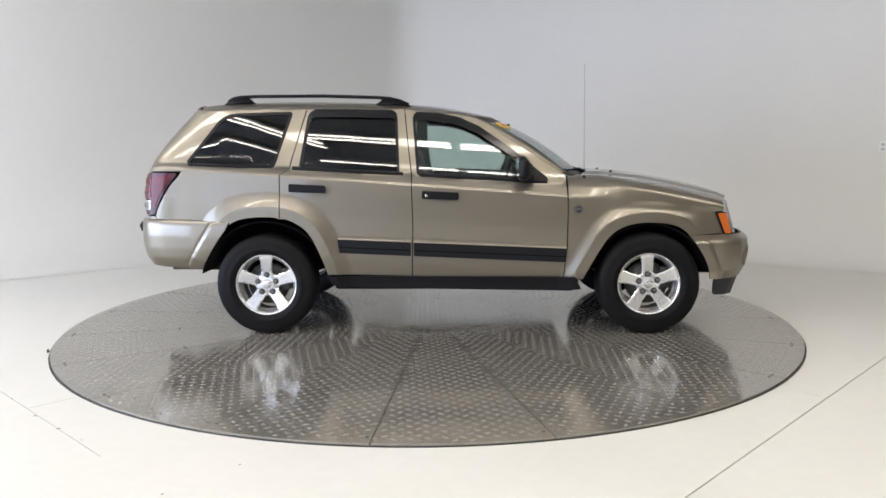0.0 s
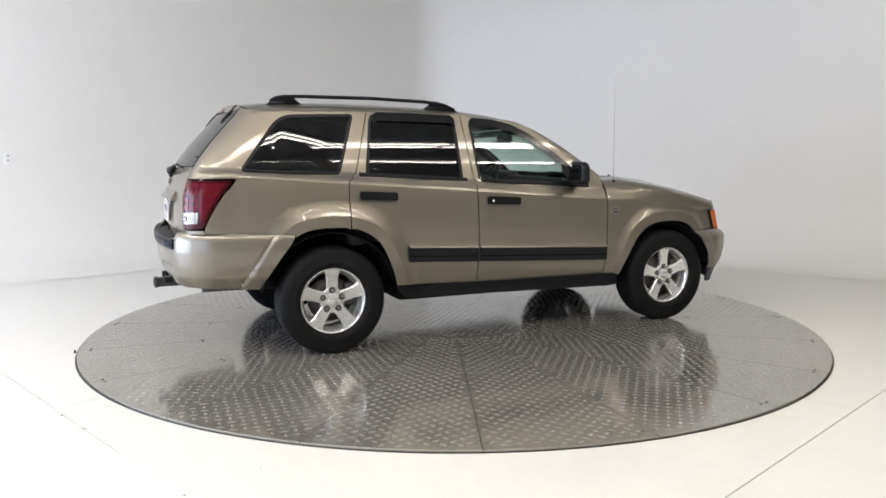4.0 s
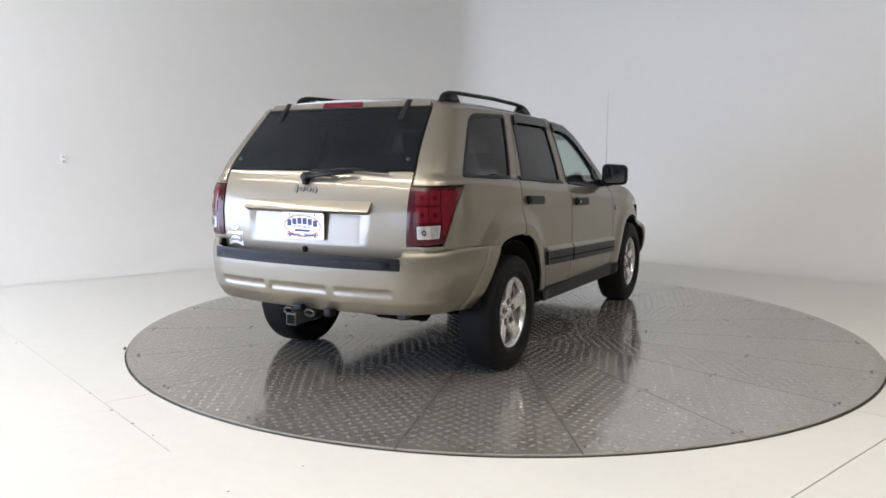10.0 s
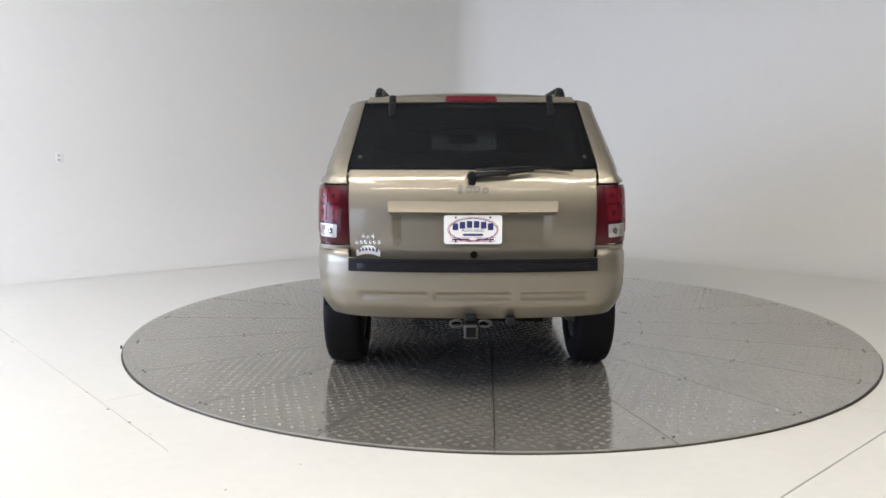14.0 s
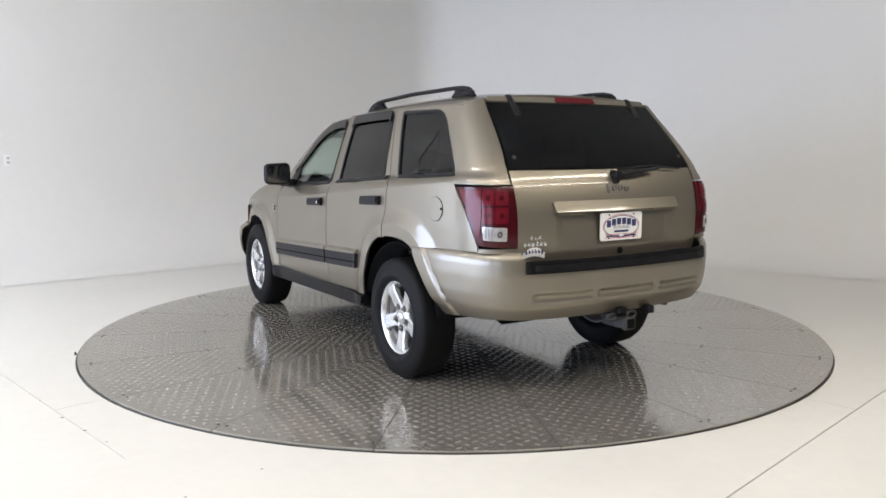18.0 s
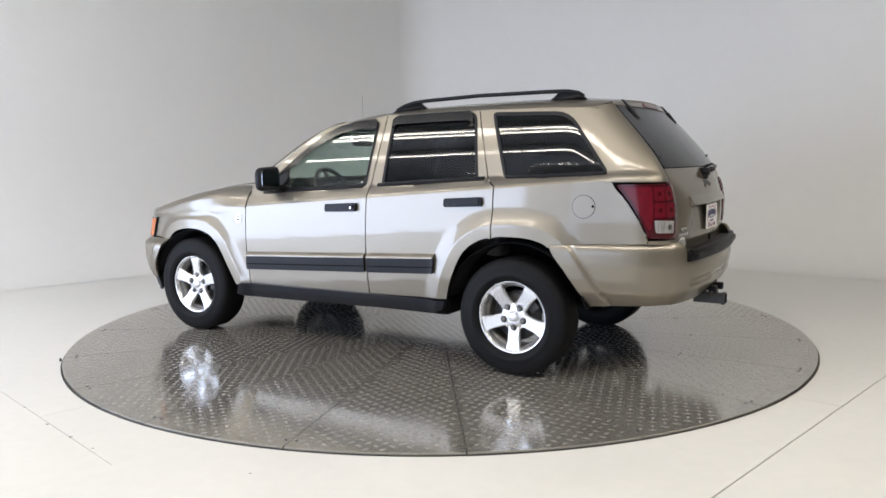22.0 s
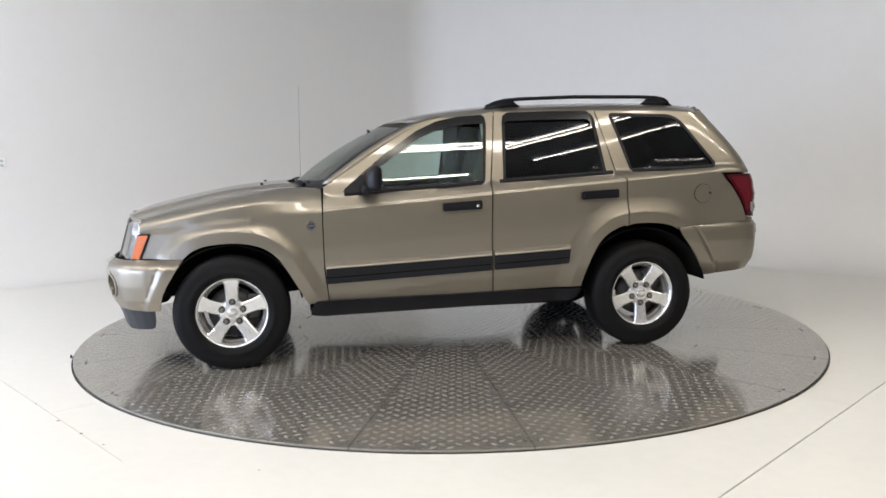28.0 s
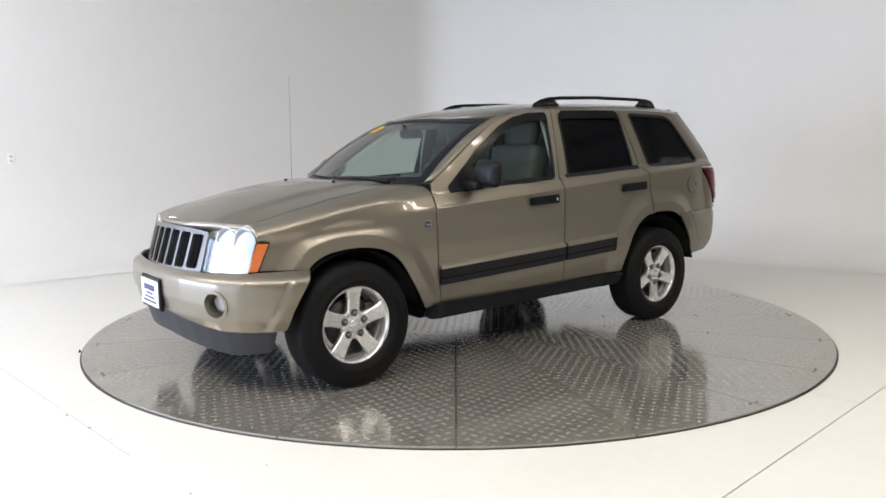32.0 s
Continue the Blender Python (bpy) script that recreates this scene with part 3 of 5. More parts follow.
def curve(xs, ys, sigma=0.02, lo=-3.0, hi=3.0, step=0.005):
    """A smoothed table: a function that interpolates the points with soft bends."""
    g = np.arange(lo, hi, step)
    v = np.interp(g, xs, ys)
    k = np.exp(-0.5 * (np.arange(-4 * sigma, 4 * sigma + step / 2, step) / sigma) ** 2)
    k /= k.sum()
    pad = len(k) // 2
    v = np.convolve(np.pad(v, pad, mode="edge"), k, mode="same")[pad:-pad or None]
    return lambda x: float(np.interp(x, g, v))


def belt(x):
    return 1.137 - 0.060 * x


roof_z = curve([-2.1, -1.95, -1.7, -1.3, -0.8, -0.4, -0.1, 0.15, 0.35, 0.5], [1.650, 1.680, 1.706, 1.710, 1.702, 1.685, 1.657, 1.612, 1.558, 1.50], 0.08)
body_w = curve([-0.85, -0.72, -0.62, -0.48, -0.30, -0.15, -0.056, -0.004, 0.0], [0.845, 0.868, 0.884, 0.891, 0.893, 0.888, 0.881, 0.842, 0.826], 0.004, step=0.002)
taper = curve([-2.4, -2.1, -1.95, -1.8, -1.4, -1.0, -0.3, 0.3, 0.9, 1.3, 1.6, 1.9, 2.1], [-0.080, -0.054, -0.036, -0.019, -0.002, 0.002, 0.004, 0.002, -0.004, -0.016, -0.042, -0.090, -0.15], 0.08)


def spline(points, n=5):
    """A smooth curve through the points."""
    p = [Vector(q) for q in points]
    out = []
    for i in range(len(p) - 1):
        p0, p1, p2, p3 = p[max(0, i - 1)], p[i], p[i + 1], p[min(len(p) - 1, i + 2)]
        for k in range(n):
            t = k / n
            out.append(tuple(0.5 * (2 * p1 + (p2 - p0) * t + (2 * p0 - 5 * p1 + 4 * p2 - p3) * t * t + (3 * p1 - p0 - 3 * p2 + p3) * t ** 3)))
    return out + [tuple(p[-1])]


# wheel openings, from the front to the back over the top
R_ARCH = spline([(-0.930, 0.420), (-0.972, 0.560), (-1.065, 0.745), (-1.200, 0.838), (-1.370, 0.862), (-1.550, 0.846), (-1.660, 0.782), (-1.785, 0.600), (-1.872, 0.465)])
F_ARCH = spline([(1.850, 0.360), (1.792, 0.495), (1.695, 0.685), (1.580, 0.780), (1.385, 0.808), (1.215, 0.784), (1.100, 0.711), (1.006, 0.568), (0.912, 0.400)])
ARCH_PTS = [np.array(dense(a, 0.02, False) + [a[-1]]) for a in (R_ARCH, F_ARCH)]


def arch_distance(x, z):
    """How far a point of the flank lies from the edge of its wheel opening."""
    a = ARCH_PTS[0] if x < 0 else ARCH_PTS[1]
    p, e = a[:-1], a[1:] - a[:-1]
    u = np.clip(((x - p[:, 0]) * e[:, 0] + (z - p[:, 1]) * e[:, 1]) / np.maximum(e[:, 0] ** 2 + e[:, 1] ** 2, 1e-12), 0, 1)
    return math.sqrt(np.min((p[:, 0] + u * e[:, 0] - x) ** 2 + (p[:, 1] + u * e[:, 1] - z) ** 2))


def flare(x, z):
    """The swell of the wheel-arch flares, by the distance from the opening's edge."""
    if abs(abs(x) - AXLE) > 0.85:
        return 0.0
    t = max(0.0, min(1.0, (arch_distance(x, z) - 0.075) / (0.110 if x < 0 else 0.085)))
    return 0.028 * (1 - t) ** 1.4


def bumper_flare(x, z, flat):
    """The arch flare where it runs down the end of a bumper, with a crisp inner crease."""
    t = max(0.0, min(1.0, (arch_distance(x, z) - flat) / 0.048))
    return 0.020 * (1 - t * t * (3 - 2 * t)) - 0.006


def half_width(x, z):
    w = z - belt(x)
    if w <= 0:
        c = 0.040 + 0.0155 * (x + 1.965)        # the crease under the windows
        groove = 0.002 * math.exp(-((w + c) / 0.004) ** 2) if x < 0.82 else 0.0
        w = w * 0.055 / c if w > -c else w + c - 0.055
        y = body_w(w) - groove
    else:
        y = 0.826 - (0.232 + 0.022 * (max(-1.9, min(0.4, x)) + 0.8)) * w - 0.13 * w * w
        y += 0.028 * max(0.0, min(1.0, (-1.72 - x) / 0.25)) * max(0.0, 1 - w / 0.42)      # the rear pillar stands wider at its foot
    return y + taper(x) + (flare(x, z) if z < 1.05 else 0.0)


# the rear: how far back the middle lies at each height, and where the corner starts
rear_x = curve([0.4, 0.78, 0.90, 1.05, 1.17, 1.27, 1.30, 1.35, 1.45, 1.57, 1.63, 1.70], [-2.33, -2.355, -2.370, -2.370, -2.342, -2.298, -2.275, -2.240, -2.155, -2.040, -1.985, -1.925], 0.035)
rear_half = curve([0.4, 0.86, 1.27, 1.63, 1.72], [0.655, 0.655, 0.665, 0.600, 0.585], 0.02)
corner_start = curve([0.4, 0.88, 1.19, 1.27, 1.60, 1.70], [-2.05, -2.05, -2.015, -1.985, -1.730, -1.64], 0.03)
WRAP = 0.36


def rear_surface(y, z):
    """The tailgate's face."""
    return (rear_x(z) + 0.055 * (y / 0.66) ** 2, y, z)


def side(p, z, s):
    """The body's flank, which goes on round the rear corner where p passes the corner's start."""
    xs = corner_start(z)
    if p >= xs:
        return (p, s * half_width(p, z), z)
    a = min(1.0, (xs - p) / WRAP) * math.pi / 2
    yr = rear_half(z)
    xr = rear_surface(yr, z)[0]
    ys = half_width(xs, z)
    e = 0.74
    return (xs - (xs - xr) * math.sin(a) ** e, s * (yr + (ys - yr) * math.cos(a) ** e), z)


SILL = 0.425
DOOR_MID = [(-0.372, 1.640), (-0.345, 1.40), (-0.316, belt(-0.316)), (-0.306, 0.80), (-0.316, SILL)]
DOOR_REAR = [(-1.085, 1.640), (-1.205, belt(-1.2)), (-1.266, 1.165), (-1.266, 0.845)]
DOOR_FRONT = [(0.795, 1.150), (0.806, 0.95), (0.802, 0.63), (0.776, SILL - 0.01)]
ROOF_SIDE = 0.068


def arch_rows(a, offsets=(0.03, 0.055, 0.07, 0.083, 0.096, 0.109, 0.122, 0.135, 0.148, 0.161, 0.174, 0.19, 0.21)):
    """Rows of points round a wheel opening, at the given distances from its edge."""
    m = [a[0]]
    for p in a[1:]:
        if math.hypot(p[0] - m[-1][0], p[1] - m[-1][1]) > 0.019:
            m.append(p)
    out = []
    for p, q in zip(m, m[1:]):
        e = Vector((q[0] - p[0], q[1] - p[1])).normalized()
        n = Vector((e.y, -e.x))
        if n.dot(Vector(p) - Vector((math.copysign(AXLE, p[0]), 0.36))) < 0:
            n = -n
        out += [(p[0] + n.x * d, p[1] + n.y * d) for d in offsets]
    return out


ROWS_R, ROWS_F = arch_rows(ARCH_PTS[0]), arch_rows(ARCH_PTS[1])
# rows of points that hold the crease under the windows
CREASE = [(x, belt(x) - 0.040 - 0.0155 * (x + 1.965) + o) for x in np.arange(-1.95, 1.02, 0.03) for o in (0.012, 0.004, 0.0, -0.004, -0.012)]


def roof_edge(x):
    return roof_z(x) - ROOF_SIDE


def roof_surface(x, s):
    """s runs from -1 to 1 across the roof."""
    z = roof_edge(x)
    ye = half_width(x, z)
    a = abs(s)
    return (x, s * ye, roof_z(x) + 0.012 - 0.034 * a ** 2 - (ROOF_SIDE - 0.022) * a ** 7)


# openings of the side windows, in x and z
Q_WIN = rounded([(-1.960, 1.247), (-1.690, 1.600), (-1.195, 1.612), (-1.320, 1.222)], [0.03, 0.09, 0.02, 0.015])
R_WIN = rounded([(-1.125, 1.212), (-1.062, 1.620), (-0.432, 1.605), (-0.412, 1.172)], [0.02, 0.05, 0.05, 0.02])
F_WIN = rounded([(-0.268, 1.160), (-0.305, 1.592), (-0.03, 1.565), (0.155, 1.500), (0.40, 1.330), (0.665, 1.118)], [0.02, 0.04, 0.10, 0.12, 0.1, 0.03])


hood_mid = curve([0.85, 1.0, 1.1, 1.44, 1.72, 1.9, 2.0, 2.1, 2.2, 2.26], [1.160, 1.170, 1.166, 1.126, 1.072, 1.031, 1.005, 0.973, 0.938, 0.91], 0.03)
hood_half = curve([0.80, 1.0, 1.3, 1.6, 1.85, 1.92, 1.96, 1.99, 2.02, 2.05], [0.700, 0.712, 0.718, 0.715, 0.705, 0.69, 0.65, 0.58, 0.50, 0.43], 0.02)


def hood_surface(x, y):
    f = max(0.0, (x - 0.9) / 1.3)
    a = abs(y) / 0.72
    step = max(0.0, min(1.0, (a - 0.60) / 0.12))
    lift = 0.012 * max(0.0, min(1.0, (x - 1.0) / 0.25, (2.12 - x) / 0.15))
    z = hood_mid(x) + lift - (0.004 + lift + 0.055 * f) * a ** 2 - 0.014 * step * step * (3 - 2 * step)
    return (x, y, z)


def roll_start(x):
    return hood_surface(x, hood_half(x))[2] - 0.075


def fender_flank(x, z):
    """The flank ahead of the door, where the crease under the windows fades out."""
    b = max(0.0, min(1.0, (x - 0.80) / 0.60))
    b = b * b * (3 - 2 * b)
    y = half_width(x, z)
    w = z - belt(x)
    if b == 0 or w < -0.16:
        return y
    plain = 0.893 - 0.30 * max(0.0, w + 0.16) ** 2 + taper(x) + flare(x, z)
    k = max(0.0, min(1.0, (w + 0.16) / 0.05))
    return y + (plain - y) * b * k * k * (3 - 2 * k)


def fender(x, v, s):
    """The front fender: the flank, then a roll of 0.12 over to the hood's edge."""
    z0 = roll_start(x)
    if v <= z0:
        return (x, s * fender_flank(x, v), v)
    t = min(1.0, (v - z0) / 0.12)
    ye = hood_half(x)
    ze = hood_surface(x, ye)[2]
    y0 = fender_flank(x, z0)
    m = (y0 - fender_flank(x, z0 - 0.006)) / 0.006
    k = 0.55 * (ze - z0)
    y1, z1 = y0 + m * k, z0 + k
    y2 = ye + 0.55 * (y0 - ye)
    z2 = ze - 0.07 * (y2 - ye)
    a, b, c, d = (1 - t) ** 3, 3 * t * (1 - t) ** 2, 3 * t * t * (1 - t), t ** 3
    return (x, s * (a * y0 + b * y1 + c * y2 + d * ye), a * z0 + b * z1 + c * z2 + d * ze)


def ledge(x, z, s):
    """The sloping shelf over the rubbing strip."""
    t = max(0.0, min(1.0, (0.664 - 0.0445 * x + 0.032 - z) / 0.032))
    return (x, s * (half_width(x, z) + 0.001 + 0.026 * math.sin(t * math.pi / 2)), z)


def build_sides():
    gap = 0.0036
    for s in (-1, 1):
        def fn(p, z, s=s):
            return side(p, z, s)
        # quarter panel with the rear pillar
        tail = [(-2.165, 0.875), (-2.005, 1.190), (-2.015 - WRAP, 1.192), (-2.05 - WRAP, 0.868)]
        q = list(reversed(DOOR_REAR)) + [(x, roof_edge(x)) for x in (-1.2, -1.4, -1.6, -1.75)]
        q += [(corner_start(z) - WRAP, z) for z in (1.66, 1.55, 1.45, 1.35, 1.27, 1.20)]
        q += [(-2.016 - WRAP, 1.194), (-2.000, 1.194), (-2.168, 0.870), (-2.16, 0.847), (-1.640, 0.825)]
        k = [p for p in R_ARCH if p[1] > 0.79 and -1.64 < p[0] < -1.27]
        q += list(reversed(k))
        me = patch("quarter_panel", inset(q, gap), fn, [Q_WIN], 0.032, extra=CREASE + ROWS_R)
        part("quarter_panel", me, M_PAINT, car)
        # rear door
        d = [DOOR_MID[-1]] + list(reversed(DOOR_MID))[1:] + [(-0.6, roof_edge(-0.6)), (-0.85, roof_edge(-0.85))] + DOOR_REAR
        d += [p for p in reversed(R_ARCH) if p[0] > -1.262 and p[1] > SILL]
        door = part("rear_door", patch("rear_door", inset(d, gap), fn, [R_WIN], 0.032, extra=CREASE + ROWS_R), M_PAINT, car)
        # front door
        d = list(DOOR_MID) + list(reversed(DOOR_FRONT)) + [(0.760, 1.175), (0.50, 1.345), (0.30, 1.475), (0.16, 1.550), (0.0, 1.600), (-0.15, roof_edge(-0.15))]
        fdoor = part("front_door", patch("front_door", inset(d, gap), fn, [F_WIN], 0.032, extra=CREASE), M_PAINT, car)
        # front fender, rolled over at the top to meet the hood
        fend = [(0.806, roll_start(0.81) + 0.10)] + DOOR_FRONT[1:] + [p for p in reversed(F_ARCH) if not (p[0] > AXLE and p[1] < 0.70)]
        fend += [(1.943, 0.720), (1.880, 0.874), (1.936, 0.880)]
        fend += [(x, roll_start(x) + 0.12) for x in (1.940, 1.88, 1.75, 1.6, 1.45, 1.3, 1.15, 1.0, 0.88)]
        roll_rows = [(x, roll_start(x) + o) for x in np.arange(0.83, 1.935, 0.025) for o in (-0.05, -0.03, -0.015, 0.0, 0.012, 0.024, 0.036, 0.048, 0.060, 0.072, 0.084, 0.096, 0.108)]
        roll_rows += [p for p in ROWS_F if p[1] < roll_start(p[0]) - 0.058]
        part("front_fender", patch("front_fender", inset(fend, gap), lambda p, z, s=s: fender(p, z, s), (), 0.028, extra=roll_rows), M_PAINT, car)
        # near-black strips behind the door gaps, painting in their shade
        for line, owner in ((DOOR_MID, fdoor), (DOOR_REAR, door), (DOOR_FRONT, fdoor)):
            pts = dense(line, 0.05, False) + [line[-1]]
            strip = [(x - 0.011, z) for x, z in pts] + [(x + 0.011, z) for x, z in reversed(pts)]
            part("gap_shade", patch("gap_shade", strip, fn, (), 0.05, 0.006, -0.0125), M_UNDER, owner)
        # panes
        part("quarter_window", patch("quarter_window", inset(Q_WIN, -0.004), fn, (), 0.06, 0.005, -0.006, weld=True), G_DARK, car, "dark tinted quarter window")
        part("window", patch("window", inset(R_WIN, -0.004), fn, (), 0.06, 0.005, -0.006, weld=True), G_DARK, door, "dark tinted door window")
        part("window", patch("window", inset(F_WIN, -0.004), fn, (), 0.06, 0.005, -0.006, weld=True), G_CLEAR, fdoor, "clear door window")
        for win, owner in ((Q_WIN, car), (R_WIN, door), (F_WIN, fdoor)):
            part("window_seal", patch("window_seal", inset(win, -0.010), fn, [inset(win, 0.010)], 0.05, 0.012, 0.003), M_BLACK, owner)
        # dark belt strip under the windows
        for x0, x1, owner in ((-1.18, -0.375, door), (-0.25, 0.66, fdoor)):
            st = [(x, belt(x) + 0.018) for x in np.linspace(x0, x1, 9)] + [(x, belt(x) - 0.006) for x in np.linspace(x1, x0, 9)]
            part("belt_strip", patch("belt_strip", st, fn, (), 0.05, 0.012, 0.006), M_BLACK, owner)
        # smoked wind deflectors over the door windows
        for line, owner in (([(-1.056, 1.535), (-1.048, 1.612), (-1.02, 1.634), (-0.74, 1.630), (-0.46, 1.622), (-0.428, 1.600), (-0.424, 1.540)], door),
                            ([(-0.300, 1.530), (-0.302, 1.590), (-0.28, 1.607), (-0.12, 1.597), (0.03, 1.565), (0.17, 1.502), (0.40, 1.343), (0.56, 1.215)], fdoor)):
            low = [(x, z - 0.058 + 0.02 * (i == 0 or i == len(line) - 1)) for i, (x, z) in enumerate(line)]
            low[0], low[-1] = (line[0][0] + 0.02, line[0][1] + 0.005), (line[-1][0] - 0.02, line[-1][1] + 0.005)
            part("wind_deflector", patch("wind_deflector", line + low[::-1], fn, (), 0.03, 0.004, 0.014), M_SMOKE, owner, "smoked black wind deflector")
        # side moulding with its bright upper ledge
        for x0, x1, owner, slope in ((-0.855, -0.322, door, 1), (-0.300, 0.792, fdoor, 0)):
            def band(h0, h1):
                up = [(x, 0.664 - 0.0445 * x + h1) for x in np.linspace(x0, x1, 9)]
                lo = [(x + (0.012 * (1 if i == 8 else 0) if slope else 0), 0.664 - 0.0445 * x + h0) for i, x in enumerate(np.linspace(x1, x0, 9))]
                return up + lo
            part("side_moulding", patch("side_moulding", rounded(band(-0.098, 0.0), 0.006, 2), fn, (), 0.04, 0.02, 0.022), M_TRIM, owner, "dark grey rubbing strip")
            # raised near-black strip that draws the groove's shade, with nothing cut in
            part("groove_line", patch("groove_line", band(-0.060, -0.053), fn, (), 0.05, 0.004, 0.0235), M_UNDER, owner)
            part("moulding_ledge", patch("moulding_ledge", band(0.0, 0.032), lambda p, z, s=s: ledge(p, z, s), (), 0.012, 0.016, 0.0), M_PAINT, owner, "khaki ledge over the rubbing strip")
        # door handles
        for x0, x1, z0, owner in ((-1.195, -0.93, 1.067, door), (-0.238, 0.025, 1.012, fdoor)):
            rec = rounded([(x0, z0 + 0.034), (x0, z0 - 0.024), (x1, z0 - 0.034), (x1, z0 + 0.020)], 0.014)
            h = part("handle", patch("handle", rec, fn, (), 0.04, 0.02, 0.024), M_BLACK, owner, "black door handle")
            part("grip", patch("grip", inset(rec, 0.014), fn, (), 0.04, 0.012, 0.032), M_BLACK, h)
        part("lock", lathe([(0.011, 0), (0.010, 0.004), (0.004, 0.005)], 14, "y"), M_CHROME, fdoor).matrix_basis = pose(-0.205, s * (half_width(-0.2, 1.01) + 0.033), 1.012, 0, 0, 0 if s > 0 else 180)
        # sill cover
        sill = [(-0.93, SILL + 0.004), (0.86, SILL - 0.006), (0.90, 0.335), (0.80, 0.318), (-0.84, 0.345), (-0.90, 0.37)]
        part("sill_cover", patch("sill_cover", rounded(sill, 0.01), lambda p, z, s=s: (p, s * (half_width(p, 0.44) + 0.02 - 0.9 * (0.43 - z) ** 2 - 0.10 * (0.43 - z)), z), (), 0.04, 0.06), M_BLACK, car, "black plastic sill cover")
        # roof-rail
        build_rail(s)
        build_mirror(s, fdoor)
        # tail lamp round the corner
        build_tail_lamp(s, fn)
    # fuel flap, left side only
    c = disc_poly(0.068, 36, -1.838, 1.055)
    ring = patch("fuel_flap", disc_poly(0.0655, 36, -1.838, 1.055), lambda p, z: side(p, z, 1), (), 0.03, 0.004, 0.004)
    flap = part("fuel_flap", ring, M_PAINT, car)
    part("flap_gap", patch("flap_gap", c, lambda p, z: side(p, z, 1), [disc_poly(0.0645, 36, -1.838, 1.055)], 0.03, 0.004, 0.0025), M_UNDER, flap)
    # near-black disc laid on the flap to paint the finger recess's shade
    part("recess_shade", patch("recess_shade", disc_poly(0.008, 14, -1.893, 1.058), lambda p, z: side(p, z, 1), (), 0.02, 0.004, 0.006), M_UNDER, flap)
    # round badge on both front fenders
    for s in (-1, 1):
        b = part("fender_badge", patch("fender_badge", disc_poly(0.031, 28, 0.878, 0.908), lambda p, z, s=s: side(p, z, s), (), 0.03, 0.004, 0.005), M_CHROME, car, "round chrome badge")
        part("badge_face", patch("badge_face", disc_poly(0.022, 24, 0.878, 0.908), lambda p, z, s=s: side(p, z, s), (), 0.03, 0.004, 0.007), M_STEEL_DARK, b)
        part("badge_bar", patch("badge_bar", [(0.860, 0.914), (0.896, 0.914), (0.896, 0.904), (0.860, 0.904)], lambda p, z, s=s: side(p, z, s), (), 0.03, 0.004, 0.009), M_CHROME, b)


def build_rail(s):
    def top(x):
        return roof_z(x) - 0.014
    pts = [(-1.715, 0.020), (-1.68, 0.038), (-1.62, 0.047), (-1.5, 0.050), (-1.0, 0.052), (-0.60, 0.049), (-0.49, 0.044), (-0.42, 0.032), (-0.350, 0.010)]
    rail = part("roof_rail", tube([(x, s * 0.545, top(x) + h) for x, h in pts], [0.016, 0.019, 0.020, 0.019, 0.019, 0.019, 0.020, 0.019, 0.014], 12, flat=0.66), M_BLACK, car, "black roof rail")
    # wedge-shaped feet that run out on the roof
    for prof in ([(-1.745, -0.006), (-1.70, 0.030), (-1.655, 0.045), (-1.56, 0.045), (-1.535, 0.020), (-1.50, -0.004)],
                 [(-0.600, -0.004), (-0.565, 0.018), (-0.540, 0.042), (-0.47, 0.040), (-0.40, 0.026), (-0.318, -0.008)]):
        bm = bmesh.new()
        rows = [[bm.verts.new((x, s * 0.545 + o, top(x) + h)) for x, h in prof] for o in (-0.021, 0.021)]
        n = len(prof)
        bm.faces.new(rows[0]), bm.faces.new(rows[1][::-1])
        for k in range(n):
            bm.faces.new((rows[0][k], rows[1][k], rows[1][(k + 1) % n], rows[0][(k + 1) % n]))
        bmesh.ops.recalc_face_normals(bm, faces=bm.faces)
        bmesh.ops.bevel(bm, geom=list(bm.edges), offset=0.006, segments=2, affect="EDGES")
        for f in bm.faces:
            f.smooth = True
        part("rail_foot", bm, M_BLACK, rail)


def build_mirror(s, owner):
    bm = bmesh.new()
    m = pose(0.482, s * 0.985, 1.205, 0, 0, -s * 8)
    bmesh.ops.create_cube(bm, size=1.0, matrix=Matrix.Diagonal((0.092, 0.215, 0.178, 1)))
    bmesh.ops.bevel(bm, geom=list(bm.edges), offset=0.040, segments=4, affect="EDGES", profile=0.5)
    for v in bm.verts:
        f = max(0.0, v.co.x / 0.046)
        v.co.y *= 1 - 0.22 * f
        v.co.z = v.co.z * (1 - 0.30 * f) - 0.012 * f
        v.co.z *= 1 - 0.10 * max(0, s * v.co.y / 0.1)
        v.co.x -= 0.10 * s * v.co.y
    for f in bm.faces:
        f.smooth = True
    bm.transform(m)
    mir = part("door_mirror", bm, M_BLACK, owner, "black door mirror")
    part("mirror_glass", patch("mirror_glass", rounded([(-0.085, -0.065), (0.085, -0.065), (0.085, 0.065), (-0.085, 0.065)], 0.03), lambda u, v: tuple(m @ Vector((-0.0475 - 0.10 * s * u, u, v))), (), 0.05, 0.004, 0.0, ref=m @ Vector((0.2, 0, 0))), M_MIRROR, mir, "mirror glass darkened for its dim reflection")
    part("mirror_foot", boxed((0.085, 0.14, 0.055), (0.515, s * 0.885, 1.135), 0.02, (0, 0, 0)), M_BLACK, mir)
    sail = [(0.52, 1.125), (0.675, 1.112), (0.53, 1.235), (0.45, 1.29), (0.44, 1.20)]
    part("mirror_sail", patch("mirror_sail", rounded(sail, 0.015), lambda p, z: side(p, z, s), (), 0.04, 0.012, 0.006), M_BLACK, mir)


